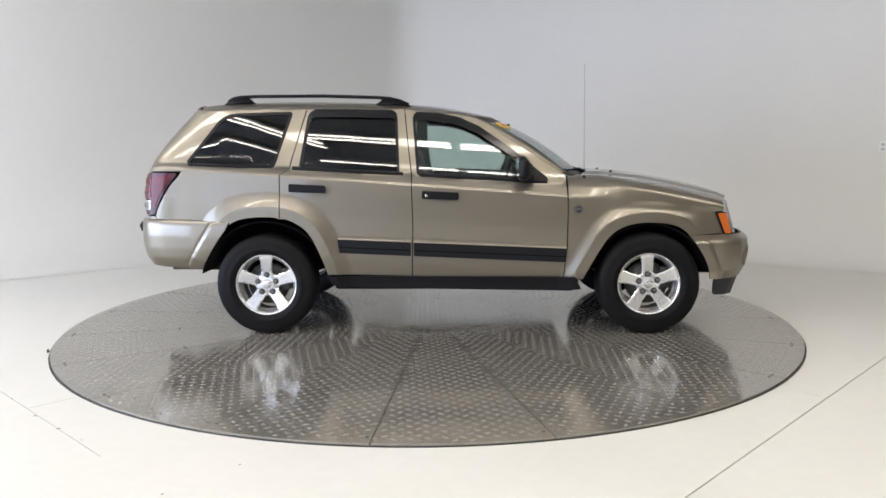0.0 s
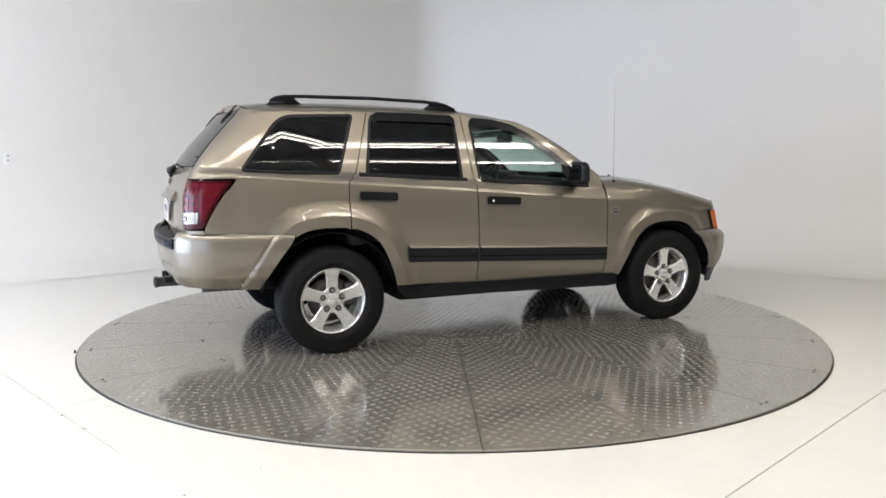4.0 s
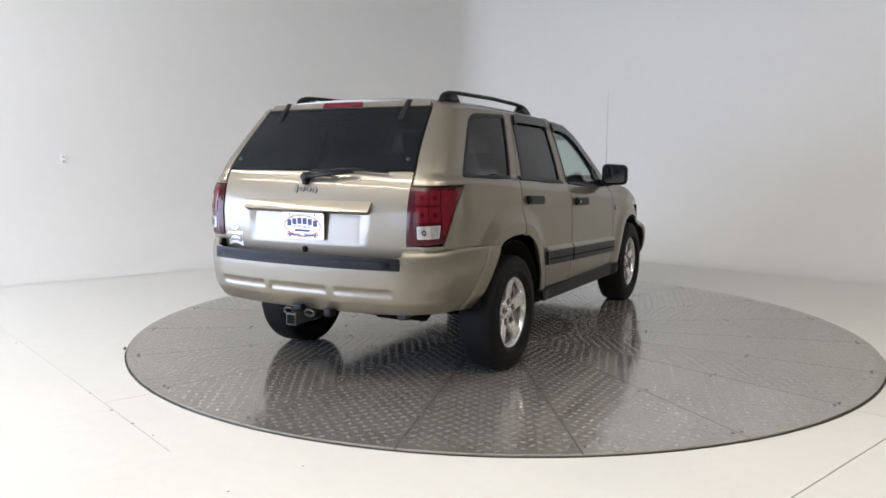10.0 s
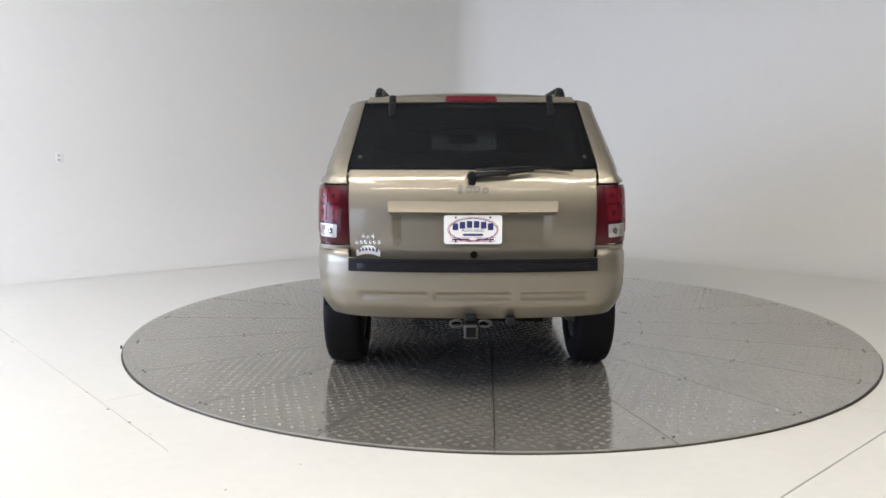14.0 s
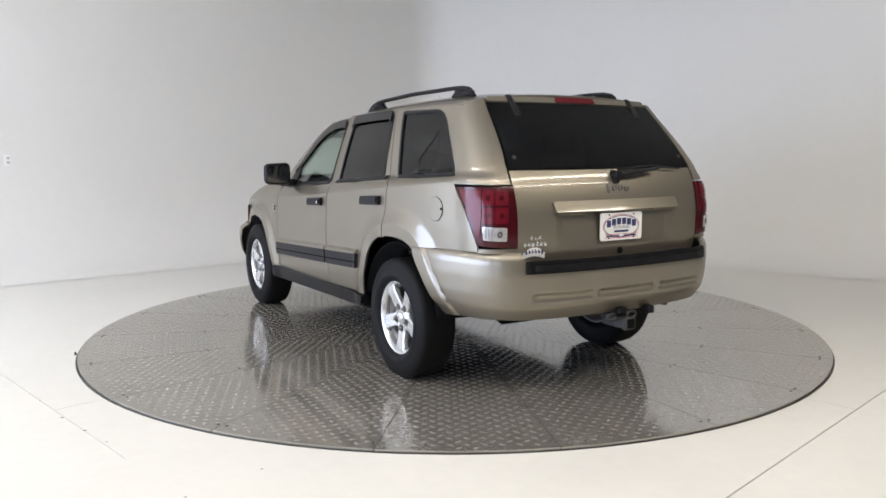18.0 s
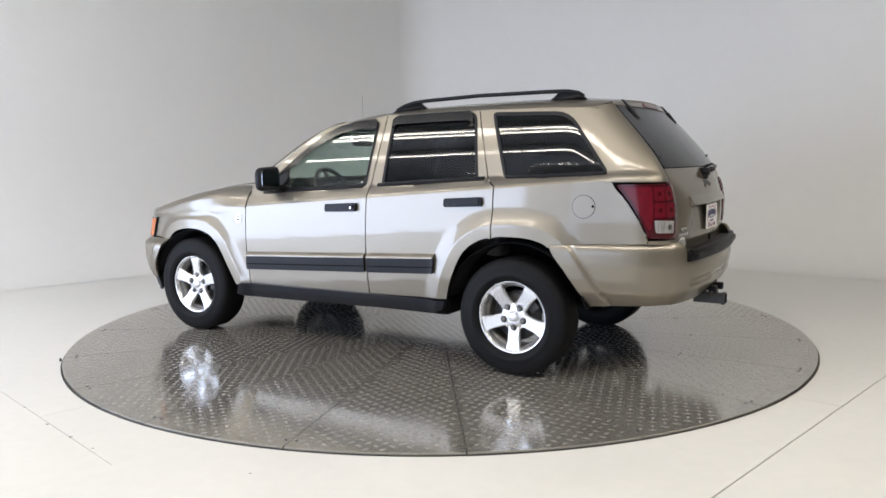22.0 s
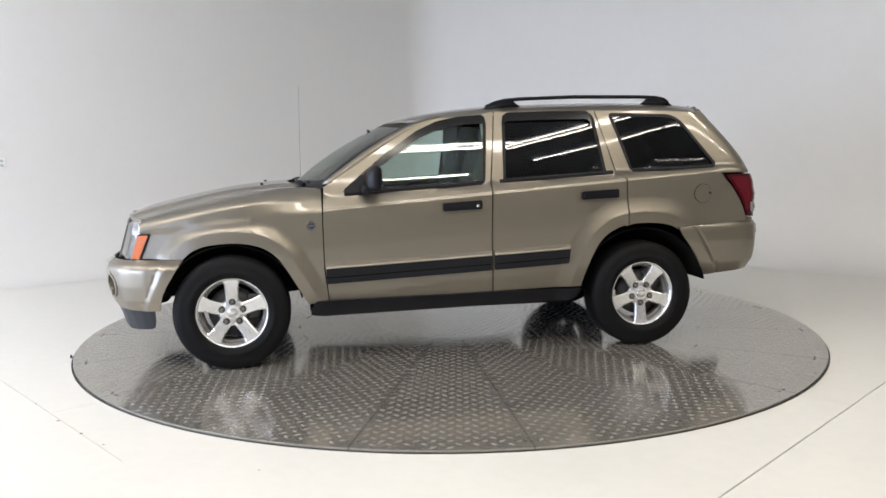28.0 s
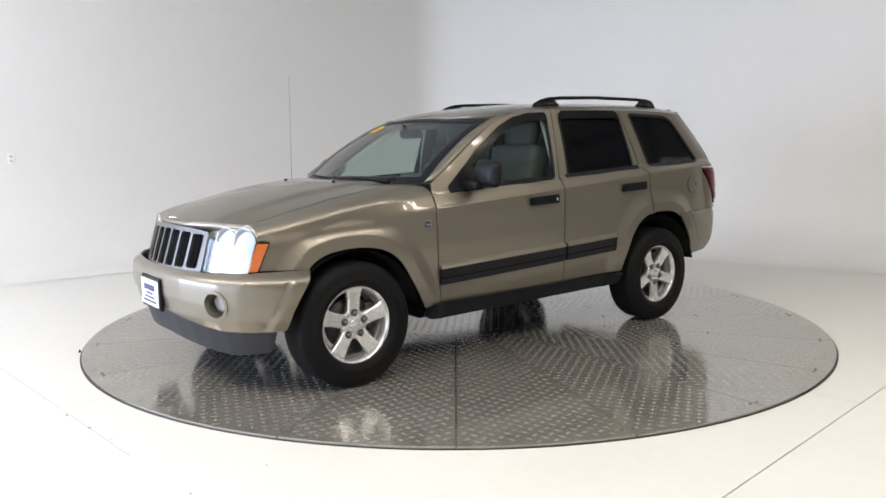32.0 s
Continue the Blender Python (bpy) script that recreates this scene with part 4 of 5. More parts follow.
def build_tail_lamp(s, fn):
    lens = [(-2.012, 1.184), (-2.168, 0.884), (-2.05 - WRAP, 0.874), (-2.016 - WRAP, 1.186)]
    lamp = part("tail_lamp", patch("tail_lamp", rounded(lens, [0.02, 0.015, 0.01, 0.01]), fn, (), 0.025, 0.03, 0.006), M_DEEPRED, car, "red and clear tail lamp")
    sl = [(-2.172, 0.868), (-2.160, 0.846), (-2.05 - WRAP, 0.846), (-2.05 - WRAP, 0.868)]
    part("lamp_sill", patch("lamp_sill", sl, fn, (), 0.03, 0.02), M_PAINT, car)
    # clear reversing lens, with a fluted half and the bulb showing through the other
    rev = [(-2.190, 0.985), (-2.205, 0.915), (-2.350, 0.910), (-2.347, 0.980)]
    clear = part("reversing_lens", patch("reversing_lens", rounded(rev, 0.008), fn, (), 0.02, 0.006, 0.009), M_CLEARLENS, lamp, "clear reversing lens")
    for k in range(3):
        p = -2.215 - 0.018 * k
        part("lens_flute", patch("lens_flute", [(p, 0.975), (p - 0.003, 0.922), (p - 0.009, 0.922), (p - 0.006, 0.975)], fn, (), 0.02, 0.003, 0.011), M_BARREL, clear)
    part("lamp_bulb", patch("lamp_bulb", disc_poly(0.016, 14, -2.305, 0.946), fn, (), 0.02, 0.004, 0.012), M_STEEL_DARK, clear)
    part("bulb_centre", patch("bulb_centre", disc_poly(0.006, 10, -2.305, 0.946), fn, (), 0.02, 0.004, 0.014), M_CHROME, clear)
    # plain outer lens and two lit cells inside a dark border
    plain = [(-2.036, 1.168), (-2.160, 0.930), (-2.180, 0.930), (-2.180, 1.168)]
    part("side_lens", patch("side_lens", rounded(plain, 0.01), fn, (), 0.02, 0.005, 0.009), M_RED, lamp, "plain red side lens")
    for z0, z1 in ((1.092, 1.168), (1.000, 1.082)):
        for p0, p1 in ((-2.188, -2.262), (-2.268, -2.350)):
            cell = part("lamp_cell", patch("lamp_cell", rounded([(p0, z1), (p0, z0), (p1, z0), (p1, z1)], 0.012), fn, (), 0.02, 0.005, 0.009), M_RED, lamp)
            part("cell_bulb", patch("cell_bulb", disc_poly(0.013, 12, (p0 + p1) / 2, (z0 + z1) / 2), fn, (), 0.02, 0.003, 0.011), M_DEEPRED, cell)


# ---- nose ----
def nose_x(y, z=0.85):
    a = abs(y)
    return 2.148 - 0.37 * min(a, 0.45) ** 2 - 0.30 * max(0.0, a - 0.45) - 2.2 * max(0.0, a - 0.68) ** 2 + 0.30 * (0.85 - z)


def nose_surface(y, z):
    return (nose_x(y, z), y, z)


class Bend:
    """A band round the car's nose or tail: a plan curve by its length, pushed out by a profile over the height."""

    def __init__(self, plan, profile, soft=8.0):
        pts = [(x, y) for x, y in plan] + [(x, -y) for x, y in reversed(plan[:-1])]
        pts = np.array(pts, float)
        dd = np.concatenate([[0], np.cumsum(np.hypot(*np.diff(pts, axis=0).T))])
        g = np.linspace(0, dd[-1], 400)
        x, y = np.interp(g, dd, pts[:, 0]), np.interp(g, dd, pts[:, 1])
        k = np.exp(-0.5 * (np.arange(-24, 25) / soft) ** 2)
        k /= k.sum()
        sm = [np.convolve(np.concatenate([2 * v[0] - v[24:0:-1], v, 2 * v[-1] - v[-2:-26:-1]]), k, mode="valid") for v in (x, y)]
        self.g, self.x, self.y = g - dd[-1] / 2, sm[0], sm[1]
        tx, ty = np.gradient(self.x), np.gradient(self.y)
        ln = np.hypot(tx, ty)
        self.nx, self.ny = -ty / ln, tx / ln
        if self.nx[200] * self.x[200] < 0:
            self.nx, self.ny = -self.nx, -self.ny
        self.end = dd[-1] / 2
        self.off = profile

    def __call__(self, p, z):
        o = self.off(z)
        f = lambda v: float(np.interp(p, self.g, v))
        return (f(self.x) + o * f(self.nx), f(self.y) + o * f(self.ny), z)

    def at_x(self, x):
        """The length along the band's left half at which it passes x."""
        k = self.y > 0
        o = np.argsort(self.x[k])
        return abs(float(np.interp(x, self.x[k][o], self.g[k][o])))

    def at_y(self, y):
        """The length along the band at which it passes y."""
        o = np.argsort(self.y)
        return float(np.interp(y, self.y[o], self.g[o]))


F_BUMP = Bend([(1.62, 0.900), (1.80, 0.896), (1.90, 0.880), (1.985, 0.838), (2.055, 0.786), (2.128, 0.694), (2.180, 0.56), (2.214, 0.40), (2.230, 0.20), (2.233, 0.0)],
              curve([0.2, 0.27, 0.35, 0.40, 0.46, 0.55, 0.63, 0.668, 0.684, 0.715, 0.735], [-0.10, -0.08, -0.055, -0.035, -0.005, 0.012, 0.016, 0.014, 0.002, -0.045, -0.075], 0.005), 1.6)
R_BUMP = Bend([(-1.60, 0.900), (-1.85, 0.886), (-2.05, 0.856), (-2.20, 0.828), (-2.32, 0.765), (-2.382, 0.650), (-2.415, 0.45), (-2.435, 0.22), (-2.44, 0.0)],
              curve([0.40, 0.47, 0.50, 0.56, 0.63, 0.72, 0.80, 0.835, 0.855], [-0.10, -0.075, -0.050, -0.012, 0.002, 0.008, 0.006, -0.004, -0.03], 0.008))


def build_front():
    hood = [(x, -hood_half(x)) for x in (0.83, 0.92, 1.0, 1.15, 1.3, 1.45, 1.6, 1.75, 1.85, 1.91, 1.94, 1.965, 1.99, 2.015, 2.032)] + [(nose_x(y, 0.94) + 0.004, -y) for y in (0.42, 0.32, 0.22, 0.1, 0.0)]
    hood = hood + [(x, -y) for x, y in reversed(hood[:-1])] + [(0.985, 0.45), (1.02, 0.2), (1.03, 0.0), (1.02, -0.2), (0.985, -0.45)]
    h = part("hood", patch("hood", inset(hood, 0.003), hood_surface, (), 0.04), M_PAINT, car)
    for y in (-0.33, 0.33):
        part("washer_jet", boxed((0.022, 0.014, 0.012), (1.20 if y > 0 else 1.20, y, hood_surface(1.2, y)[2] + 0.005), 0.004), M_BLACK, h)
    front = [p for p in hood if p[0] > 1.80]
    vs, n = [], len(front)
    for x, y in front:
        z = hood_surface(x, y)[2] - 0.004
        vs += [(x - 0.004, y * 0.995, z), (x - 0.010, y * 0.985, z - 0.030), (x - 0.040, y * 0.97, z - 0.065)]
    fs = [(3 * i + j, 3 * i + j + 1, 3 * i + j + 4, 3 * i + j + 3) for i in range(n - 1) for j in range(2)]
    bm = bmesh.new()
    bm.from_mesh(mesh("hood_lip", vs, fs))
    bmesh.ops.recalc_face_normals(bm, faces=bm.faces)
    bmesh.ops.solidify(bm, geom=list(bm.faces), thickness=0.004)
    part("hood_lip", bm, M_PAINT, h)
    # cowl under the windscreen
    cowl = [(0.80, -0.70), (0.98, -0.62), (1.04, 0), (0.98, 0.62), (0.80, 0.70)]
    part("cowl", patch("cowl", cowl, lambda x, y: (x, y, 1.122 - 0.02 * abs(y)), (), 0.06, 0.02), M_BLACK, car, "black plastic cowl")
    # windscreen
    def screen(u, v):
        x0, x1 = 1.00 - 0.20 * u * u, 0.300 - 0.115 * u * u
        z0, z1 = 1.140 + 0.018 * u * u, 1.578 - 0.026 * u * u
        y0, y1 = 0.735 * u, 0.615 * u
        b = 0.030 * math.sin(math.pi * v)
        return (x0 + (x1 - x0) * v + b * 0.6, y0 + (y1 - y0) * v, z0 + (z1 - z0) * v + b)
    ws = part("windscreen", patch("windscreen", [(-1, 0), (1, 0), (1, 1), (-1, 1)], screen, (), 0.09, 0.005), G_CLEAR, car, "clear windscreen")
    part("screen_border", patch("screen_border", [(-1.01, -0.01), (1.01, -0.01), (1.01, 1.01), (-1.01, 1.01)], screen, [[(-0.95, 0.07), (0.95, 0.07), (0.95, 0.93), (-0.95, 0.93)]], 0.09, 0.003, 0.002), M_BLACK, ws, "black ceramic border")
    part("sun_strip", patch("sun_strip", [(-0.94, 0.80), (0.94, 0.80), (0.94, 0.93), (-0.94, 0.93)], screen, (), 0.09, 0.002, -0.007), glass("shade_band", (0.25, 0.34, 0.32)), ws, "green shade band")
    for s in (-1, 1):
        n = 14
        verts = []
        for i in range(n + 1):
            v = i / n
            a = Vector(screen(s * 1.0, v))
            z = 1.172 + (1.603 - 1.172) * v
            x = float(np.interp(z, [1.172, 1.345, 1.475, 1.55, 1.60], [0.765, 0.50, 0.30, 0.16, 0.0]))
            b = Vector((x, s * (half_width(x, z) + 0.001), z))
            m = (a + b) / 2 + Vector((0.012, s * 0.014, 0.010))
            a = a + Vector((-0.004, -s * 0.010, -0.004))
            verts.append((a, m, b))
        vs = [p for row in verts for p in row]
        fs = []
        for i in range(n):
            for j in range(2):
                q = (3 * i + j, 3 * i + j + 1, 3 * i + j + 4, 3 * i + j + 3)
                fs.append(q if s > 0 else q[::-1])
        me = mesh("windscreen_pillar", vs, fs)
        bm = bmesh.new()
        bm.from_mesh(me)
        bmesh.ops.recalc_face_normals(bm, faces=bm.faces)
        bmesh.ops.solidify(bm, geom=list(bm.faces), thickness=0.012)
        for f in bm.faces:
            f.smooth = True
        part("windscreen_pillar", bm, M_PAINT, car)
    # oval sticker inside the screen's upper corner
    part("price_sticker", patch("price_sticker", [(-0.70 + 0.17 * math.cos(a), 0.84 + 0.075 * math.sin(a)) for a in np.linspace(0, 2 * math.pi, 28)[:-1]], screen, (), 0.05, 0.001, 0.004), M_YELLOW, ws, "yellow oval sticker")
    for k in (-0.06, 0.03):
        part("sticker_mark", patch("sticker_mark", [(-0.70 + k, 0.815), (-0.70 + k + 0.06, 0.815), (-0.70 + k + 0.06, 0.865), (-0.70 + k, 0.865)], screen, (), 0.05, 0.001, 0.0055), M_REDPRINT, ws)
    # wipers lying on the cowl
    for y0, y1 in ((0.52, -0.05), (-0.02, -0.60)):
        arm = tube([(1.02 - 0.22 * (y0 / 0.74) ** 2, y0, 1.158), (0.985 - 0.16 * ((y0 + y1) / 1.48) ** 2, (y0 + y1) / 2, 1.182), (0.965 - 0.2 * (y1 / 0.74) ** 2, y1, 1.178)], [0.014, 0.009, 0.006], 6)
        w = part("wiper", arm, M_BLACK, car)
        part("wiper_blade", tube([(0.975 - 0.2 * (y0 / 0.74) ** 2, y0 + 0.02, 1.172), (0.955 - 0.2 * (y1 / 0.74) ** 2, y1 - 0.05, 1.175)], 0.007, 6), M_BLACK, w)
    # antenna on the right fender
    a = part("antenna", tube([(0.93, -0.775, 1.08), (0.925, -0.777, 1.50), (0.92, -0.78, 1.93)], [0.0016, 0.0011, 0.0007], 6), M_STEEL_DARK, car, "thin whip antenna")
    part("antenna_base", lathe([(0.018, 0), (0.014, 0.02), (0.005, 0.035)], 14, "z", (0.93, -0.775, 1.112)), M_BLACK, a)
    # grille: a painted surround with seven slots
    gr = rounded([(-0.444, 0.914), (-0.28, 0.930), (0.0, 0.938), (0.28, 0.930), (0.444, 0.914), (0.450, 0.690), (0.28, 0.680), (0.0, 0.674), (-0.28, 0.680), (-0.450, 0.690)], 0.015, 2)
    slots = []
    for i in range(7):
        c = (i - 3) * 0.1205
        top, bot = 0.912 - 0.09 * c * c, 0.706 + 0.05 * c * c
        slots.append(rounded([(c - 0.0485, bot), (c + 0.0485, bot), (c + 0.0485, top), (c - 0.0485, top)], 0.018, 4))
    g = part("grille", patch("grille", gr, nose_surface, slots, 0.03, 0.014, 0.008), M_GRILLE, car, "chrome grille with seven upright slots")
    part("grille_back", patch("grille_back", inset(gr, 0.01), nose_surface, (), 0.05, 0.01, -0.030), M_UNDER, g)
    for i in range(7):
        c = (i - 3) * 0.1205
        for o in (-0.018, 0.018):
            part("grille_mesh_bar", patch("grille_mesh_bar", [(c + o - 0.002, 0.72), (c + o + 0.002, 0.72), (c + o + 0.002, 0.915), (c + o - 0.002, 0.915)], nose_surface, (), 0.05, 0.006, -0.018), M_BLACK, g)
    # hood emblem as plain raised shapes
    for k in range(4):
        part("emblem_stroke", boxed((0.024, 0.018, 0.008), (2.105, -0.042 + 0.028 * k, hood_surface(2.105, 0)[2] + 0.004), 0.003), M_CHROME, h)
    # headlamps and amber side markers
    for s in (-1, 1):
        hl = rounded([(s * 0.462, 0.916), (s * 0.52, 0.938), (s * 0.60, 0.946), (s * 0.632, 0.934), (s * 0.67, 0.950), (s * 0.73, 0.953), (s * 0.768, 0.940), (s * 0.790, 0.872), (s * 0.788, 0.720), (s * 0.466, 0.702)], 0.012, 3)
        lamp = part("headlamp", patch("headlamp", hl, nose_surface, (), 0.03, 0.03, -0.026), M_REFLECTOR, car, "clear headlamp with chrome reflectors")
        part("lens", patch("lens", hl, nose_surface, (), 0.03, 0.004, 0.010), glass("lamp_lens", (0.92, 0.93, 0.94)), lamp)
        for c, r, zc in ((0.560, 0.074, 0.868), (0.700, 0.078, 0.868)):
            x = nose_x(s * c, zc) - 0.023
            bowl = part("reflector", lathe([(r, 0.0), (r * 0.98, -0.010), (r * 0.80, -0.022), (r * 0.45, -0.034), (r * 0.30, -0.036), (r * 0.28, -0.040), (r * 0.84, -0.029), (r * 1.06, -0.010), (r * 1.06, 0.0)], 28, "x", closed=True), M_REFLECTOR, lamp)
            bowl.matrix_basis = pose(x, s * c, zc, 0, 0, s * 20)
            part("bulb", lathe([(r * 0.20, -0.036), (r * 0.17, -0.018), (r * 0.08, -0.014)], 14, "x"), M_REFLECTOR, bowl)
        head = [(s * 0.40, 0.895), (s * 0.77, 0.895), (s * 0.78, 0.950), (s * 0.70, 0.975), (s * 0.52, 0.966), (s * 0.42, 0.945)]
        part("header_panel", patch("header_panel", head, nose_surface, (), 0.04, 0.02, -0.034), M_PAINT, car)
        rim = rounded([(1.874, 0.877), (1.938, 0.716), (1.994, 0.716), (1.946, 0.877)], 0.006, 2)
        part("marker_rim", patch("marker_rim", rim, lambda x, z, s=s: (x, s * (0.814 - 0.23 * (x - 1.879)), z), (), 0.02, 0.028, 0.0), M_BLACK, lamp)
        mk = rounded([(1.883, 0.870), (1.945, 0.723), (1.994, 0.723), (1.946, 0.870)], 0.006, 2)
        mkr = part("side_marker", patch("side_marker", mk, lambda x, z, s=s: (x, s * (0.816 - 0.23 * (x - 1.879)), z), (), 0.02, 0.03, 0.001), M_AMBER, lamp, "amber side marker")
    # bumper
    end_of = lambda x: F_BUMP.end - (x - 1.62)
    half = [(0.0, 0.700), (0.40, 0.708), (0.80, 0.714), (end_of(1.95), 0.718), (end_of(1.675), 0.716), (end_of(1.715), 0.65), (end_of(1.765), 0.57), (end_of(1.80), 0.50), (end_of(1.83), 0.400), (0.90, 0.396), (0.70, 0.400), (0.45, 0.430), (0.2, 0.452), (0.0, 0.455)]
    outline = half + [(-p, z) for p, z in reversed(half[1:-1])]
    fogs = []
    for s in (-1, 1):
        fogs.append(disc_poly(0.072, 30, s * abs(F_BUMP.at_y(0.675)), 0.547))
    def front_fn(p, z):
        x, y, z = F_BUMP(p, z)
        near = max(0.0, min(1.0, (2.04 - x) / 0.08))
        return (x, y + math.copysign(near * (0.004 + bumper_flare(x, z, 0.060)), y), z)
    rows = [(F_BUMP.at_x(x), z) for x, z in arch_rows(ARCH_PTS[1], (0.03, 0.048, 0.058, 0.064, 0.070, 0.076, 0.082, 0.088, 0.094, 0.100, 0.11, 0.125)) if x > 1.65 and z < 0.71]
    crease = rows + [(-p, z) for p, z in rows]
    b = part("front_bumper", patch("front_bumper", outline, front_fn, fogs, 0.022, extra=crease), M_PAINT, car, "khaki front bumper with two fog lamps")
    for f in fogs:
        cx = sum(p for p, z in f) / len(f)
        fl = part("fog_lamp", patch("fog_lamp", disc_poly(0.070, 30, cx, 0.547), F_BUMP, (), 0.03, 0.01, -0.060), M_STEEL_DARK, b, "round fog lamp")
        part("fog_bezel", patch("fog_bezel", disc_poly(0.082, 30, cx, 0.547), F_BUMP, [disc_poly(0.066, 30, cx, 0.547)], 0.03, 0.062, 0.006), M_PAINT, fl)
        part("fog_lens", patch("fog_lens", disc_poly(0.046, 24, cx, 0.547), F_BUMP, (), 0.03, 0.008, -0.048), M_CLEARLENS, fl, "small clear fog lens")
    half = [(0.0, 0.450), (0.2, 0.447), (0.45, 0.425), (0.70, 0.395), (0.90, 0.391), (end_of(1.872), 0.394), (end_of(1.882), 0.305), (end_of(1.895), 0.285), (end_of(1.935), 0.268), (0.75, 0.256), (0.4, 0.275), (0.0, 0.288)]
    outline = half + [(-p, z) for p, z in reversed(half[1:-1])]
    part("front_valance", patch("front_valance", outline, F_BUMP, (), 0.04, 0.014, -0.006), M_VALANCE, car, "blue-grey plastic front valance")
    # number plate in a dark frame
    x = 2.262
    fr = part("plate_frame", boxed((0.026, 0.325, 0.190), (x - 0.014, -0.012, 0.540), 0.006), M_BLACK, car)
    pl = part("number_plate", boxed((0.004, 0.300, 0.155), (x + 0.002, -0.012, 0.540), 0.0015), M_WHITE, fr, "white dealer plate")
    for dy, dz, w, hh in ((0, 0.030, 0.19, 0.034), (0, -0.004, 0.12, 0.012), (0, -0.028, 0.17, 0.012), (0, -0.052, 0.23, 0.012)):
        part("plate_mark", boxed((0.002, w, hh), (x + 0.0045, dy - 0.012, 0.540 + dz)), M_BLUE, pl)


def build_rear():
    gate = [(-0.650, 0.794), (0.650, 0.794), (0.655, 0.90), (0.662, 1.268), (-0.662, 1.268), (-0.655, 0.90)]

    def gate_fn(y, z):
        x, y, z = rear_surface(y, z)
        inset_y = max(0.0, min(1.0, (0.428 - abs(y)) / 0.05)) * max(0.0, min(1.0, (1.050 - z) / 0.012, (z - 0.862) / 0.02))
        return (x + (0.004 + 0.019 * max(0.0, min(1.0, (z - 0.862) / 0.19))) * inset_y, y, z)
    tg = part("tailgate", patch("tailgate", rounded(gate, 0.015), gate_fn, (), 0.016, 0.014), M_PAINT, car, "khaki tailgate")
    # handle bar
    bar = rounded([(-0.445, 1.050), (0.445, 1.050), (0.450, 1.106), (-0.450, 1.106)], 0.01)
    hb = part("tailgate_handle", patch("tailgate_handle", bar, lambda y, z: (rear_surface(y, z)[0] - 0.007 - 0.024 * (1.106 - z) / 0.056, y, z), (), 0.05, 0.04), M_PAINT, tg, "khaki tailgate handle bar")
    for y in (-0.21, 0.02):
        part("plate_light", boxed((0.018, 0.05, 0.008), (rear_surface(y, 1.045)[0] - 0.012, y, 1.046), 0.002), M_UNDER, hb)
    # glass
    gl = [(-0.660, 1.272), (0.660, 1.272), (0.602, 1.632), (-0.602, 1.632)]
    rg = part("rear_window", patch("rear_window", rounded(gl, 0.012), rear_surface, (), 0.06, 0.006, 0.004), G_REAR, tg, "dark tinted tailgate window")
    part("glass_seal", patch("glass_seal", [(-0.690, 1.262), (0.690, 1.262), (0.625, 1.645), (-0.625, 1.645)], rear_surface, [inset(gl, 0.02)], 0.05, 0.012, -0.006), M_UNDER, tg)
    for s in (-1, 1):
        hp = Vector(rear_surface(s * 0.445, 1.632))
        part("glass_hinge", boxed((0.075, 0.042, 0.060), (hp.x + 0.030, s * 0.445, 1.640), 0.012, (0, -48, 0)), M_BLACK, tg)
        part("hinge_pad", boxed((0.02, 0.036, 0.10), (rear_surface(0.445, 1.60)[0] - 0.008, s * 0.445, 1.598), 0.008, (0, 38, 0)), M_BLACK, rg)
        part("glass_stud", lathe([(0.012, 0), (0.011, 0.006), (0.004, 0.008)], 14, "x", (0, 0, 0)), M_STEEL_DARK, rg).matrix_basis = pose(rear_surface(0.605, 1.335)[0] - 0.004, s * 0.605, 1.335, 0, 180, 0)
    # header over the glass, with the high brake lamp
    hd = [(-0.592, 1.640), (0.592, 1.640), (0.575, 1.672), (-0.575, 1.672)]
    hdr = part("tailgate_header", patch("tailgate_header", hd, rear_surface, (), 0.05, 0.012, 0.004), M_PAINT, car)
    part("brake_lamp", patch("brake_lamp", rounded([(-0.147, 1.642), (0.147, 1.642), (0.140, 1.670), (-0.140, 1.670)], 0.008), rear_surface, (), 0.05, 0.014, 0.010), M_RED, hdr, "red high brake lamp")
    # wiper
    px = rear_surface(0, 1.245)[0]
    w = part("rear_wiper", tube([(px - 0.035, 0.005, 1.238), (px - 0.042, -0.14, 1.252), (rear_surface(0, 1.27)[0] - 0.035, -0.32, 1.268)], [0.016, 0.014, 0.009], 8), M_BLACK, tg)
    part("wiper_pivot", lathe([(0.028, 0.05), (0.026, -0.01), (0.018, -0.022)], 18, "x", (px - 0.03, 0.005, 1.236)), M_BLACK, w)
    part("pivot_skirt", boxed((0.05, 0.04, 0.05), (px - 0.016, 0.005, 1.215), 0.012), M_BLACK, w)
    part("wiper_blade", tube([(px - 0.012, -0.02, 1.268), (px + 0.0, -0.30, 1.283), (px + 0.018, -0.53, 1.262)], [0.008, 0.009, 0.005], 6), M_BLACK, w)
    part("blade_clip", boxed((0.03, 0.05, 0.03), (px - 0.03, -0.165, 1.252), 0.008), M_BLACK, w)
    # key cylinder
    part("key_cylinder", lathe([(0.019, 0.0), (0.018, -0.005), (0.010, -0.006)], 20, "x", (rear_surface(0, 0.824)[0] - 0.002, -0.006, 0.824)), M_UNDER, tg)
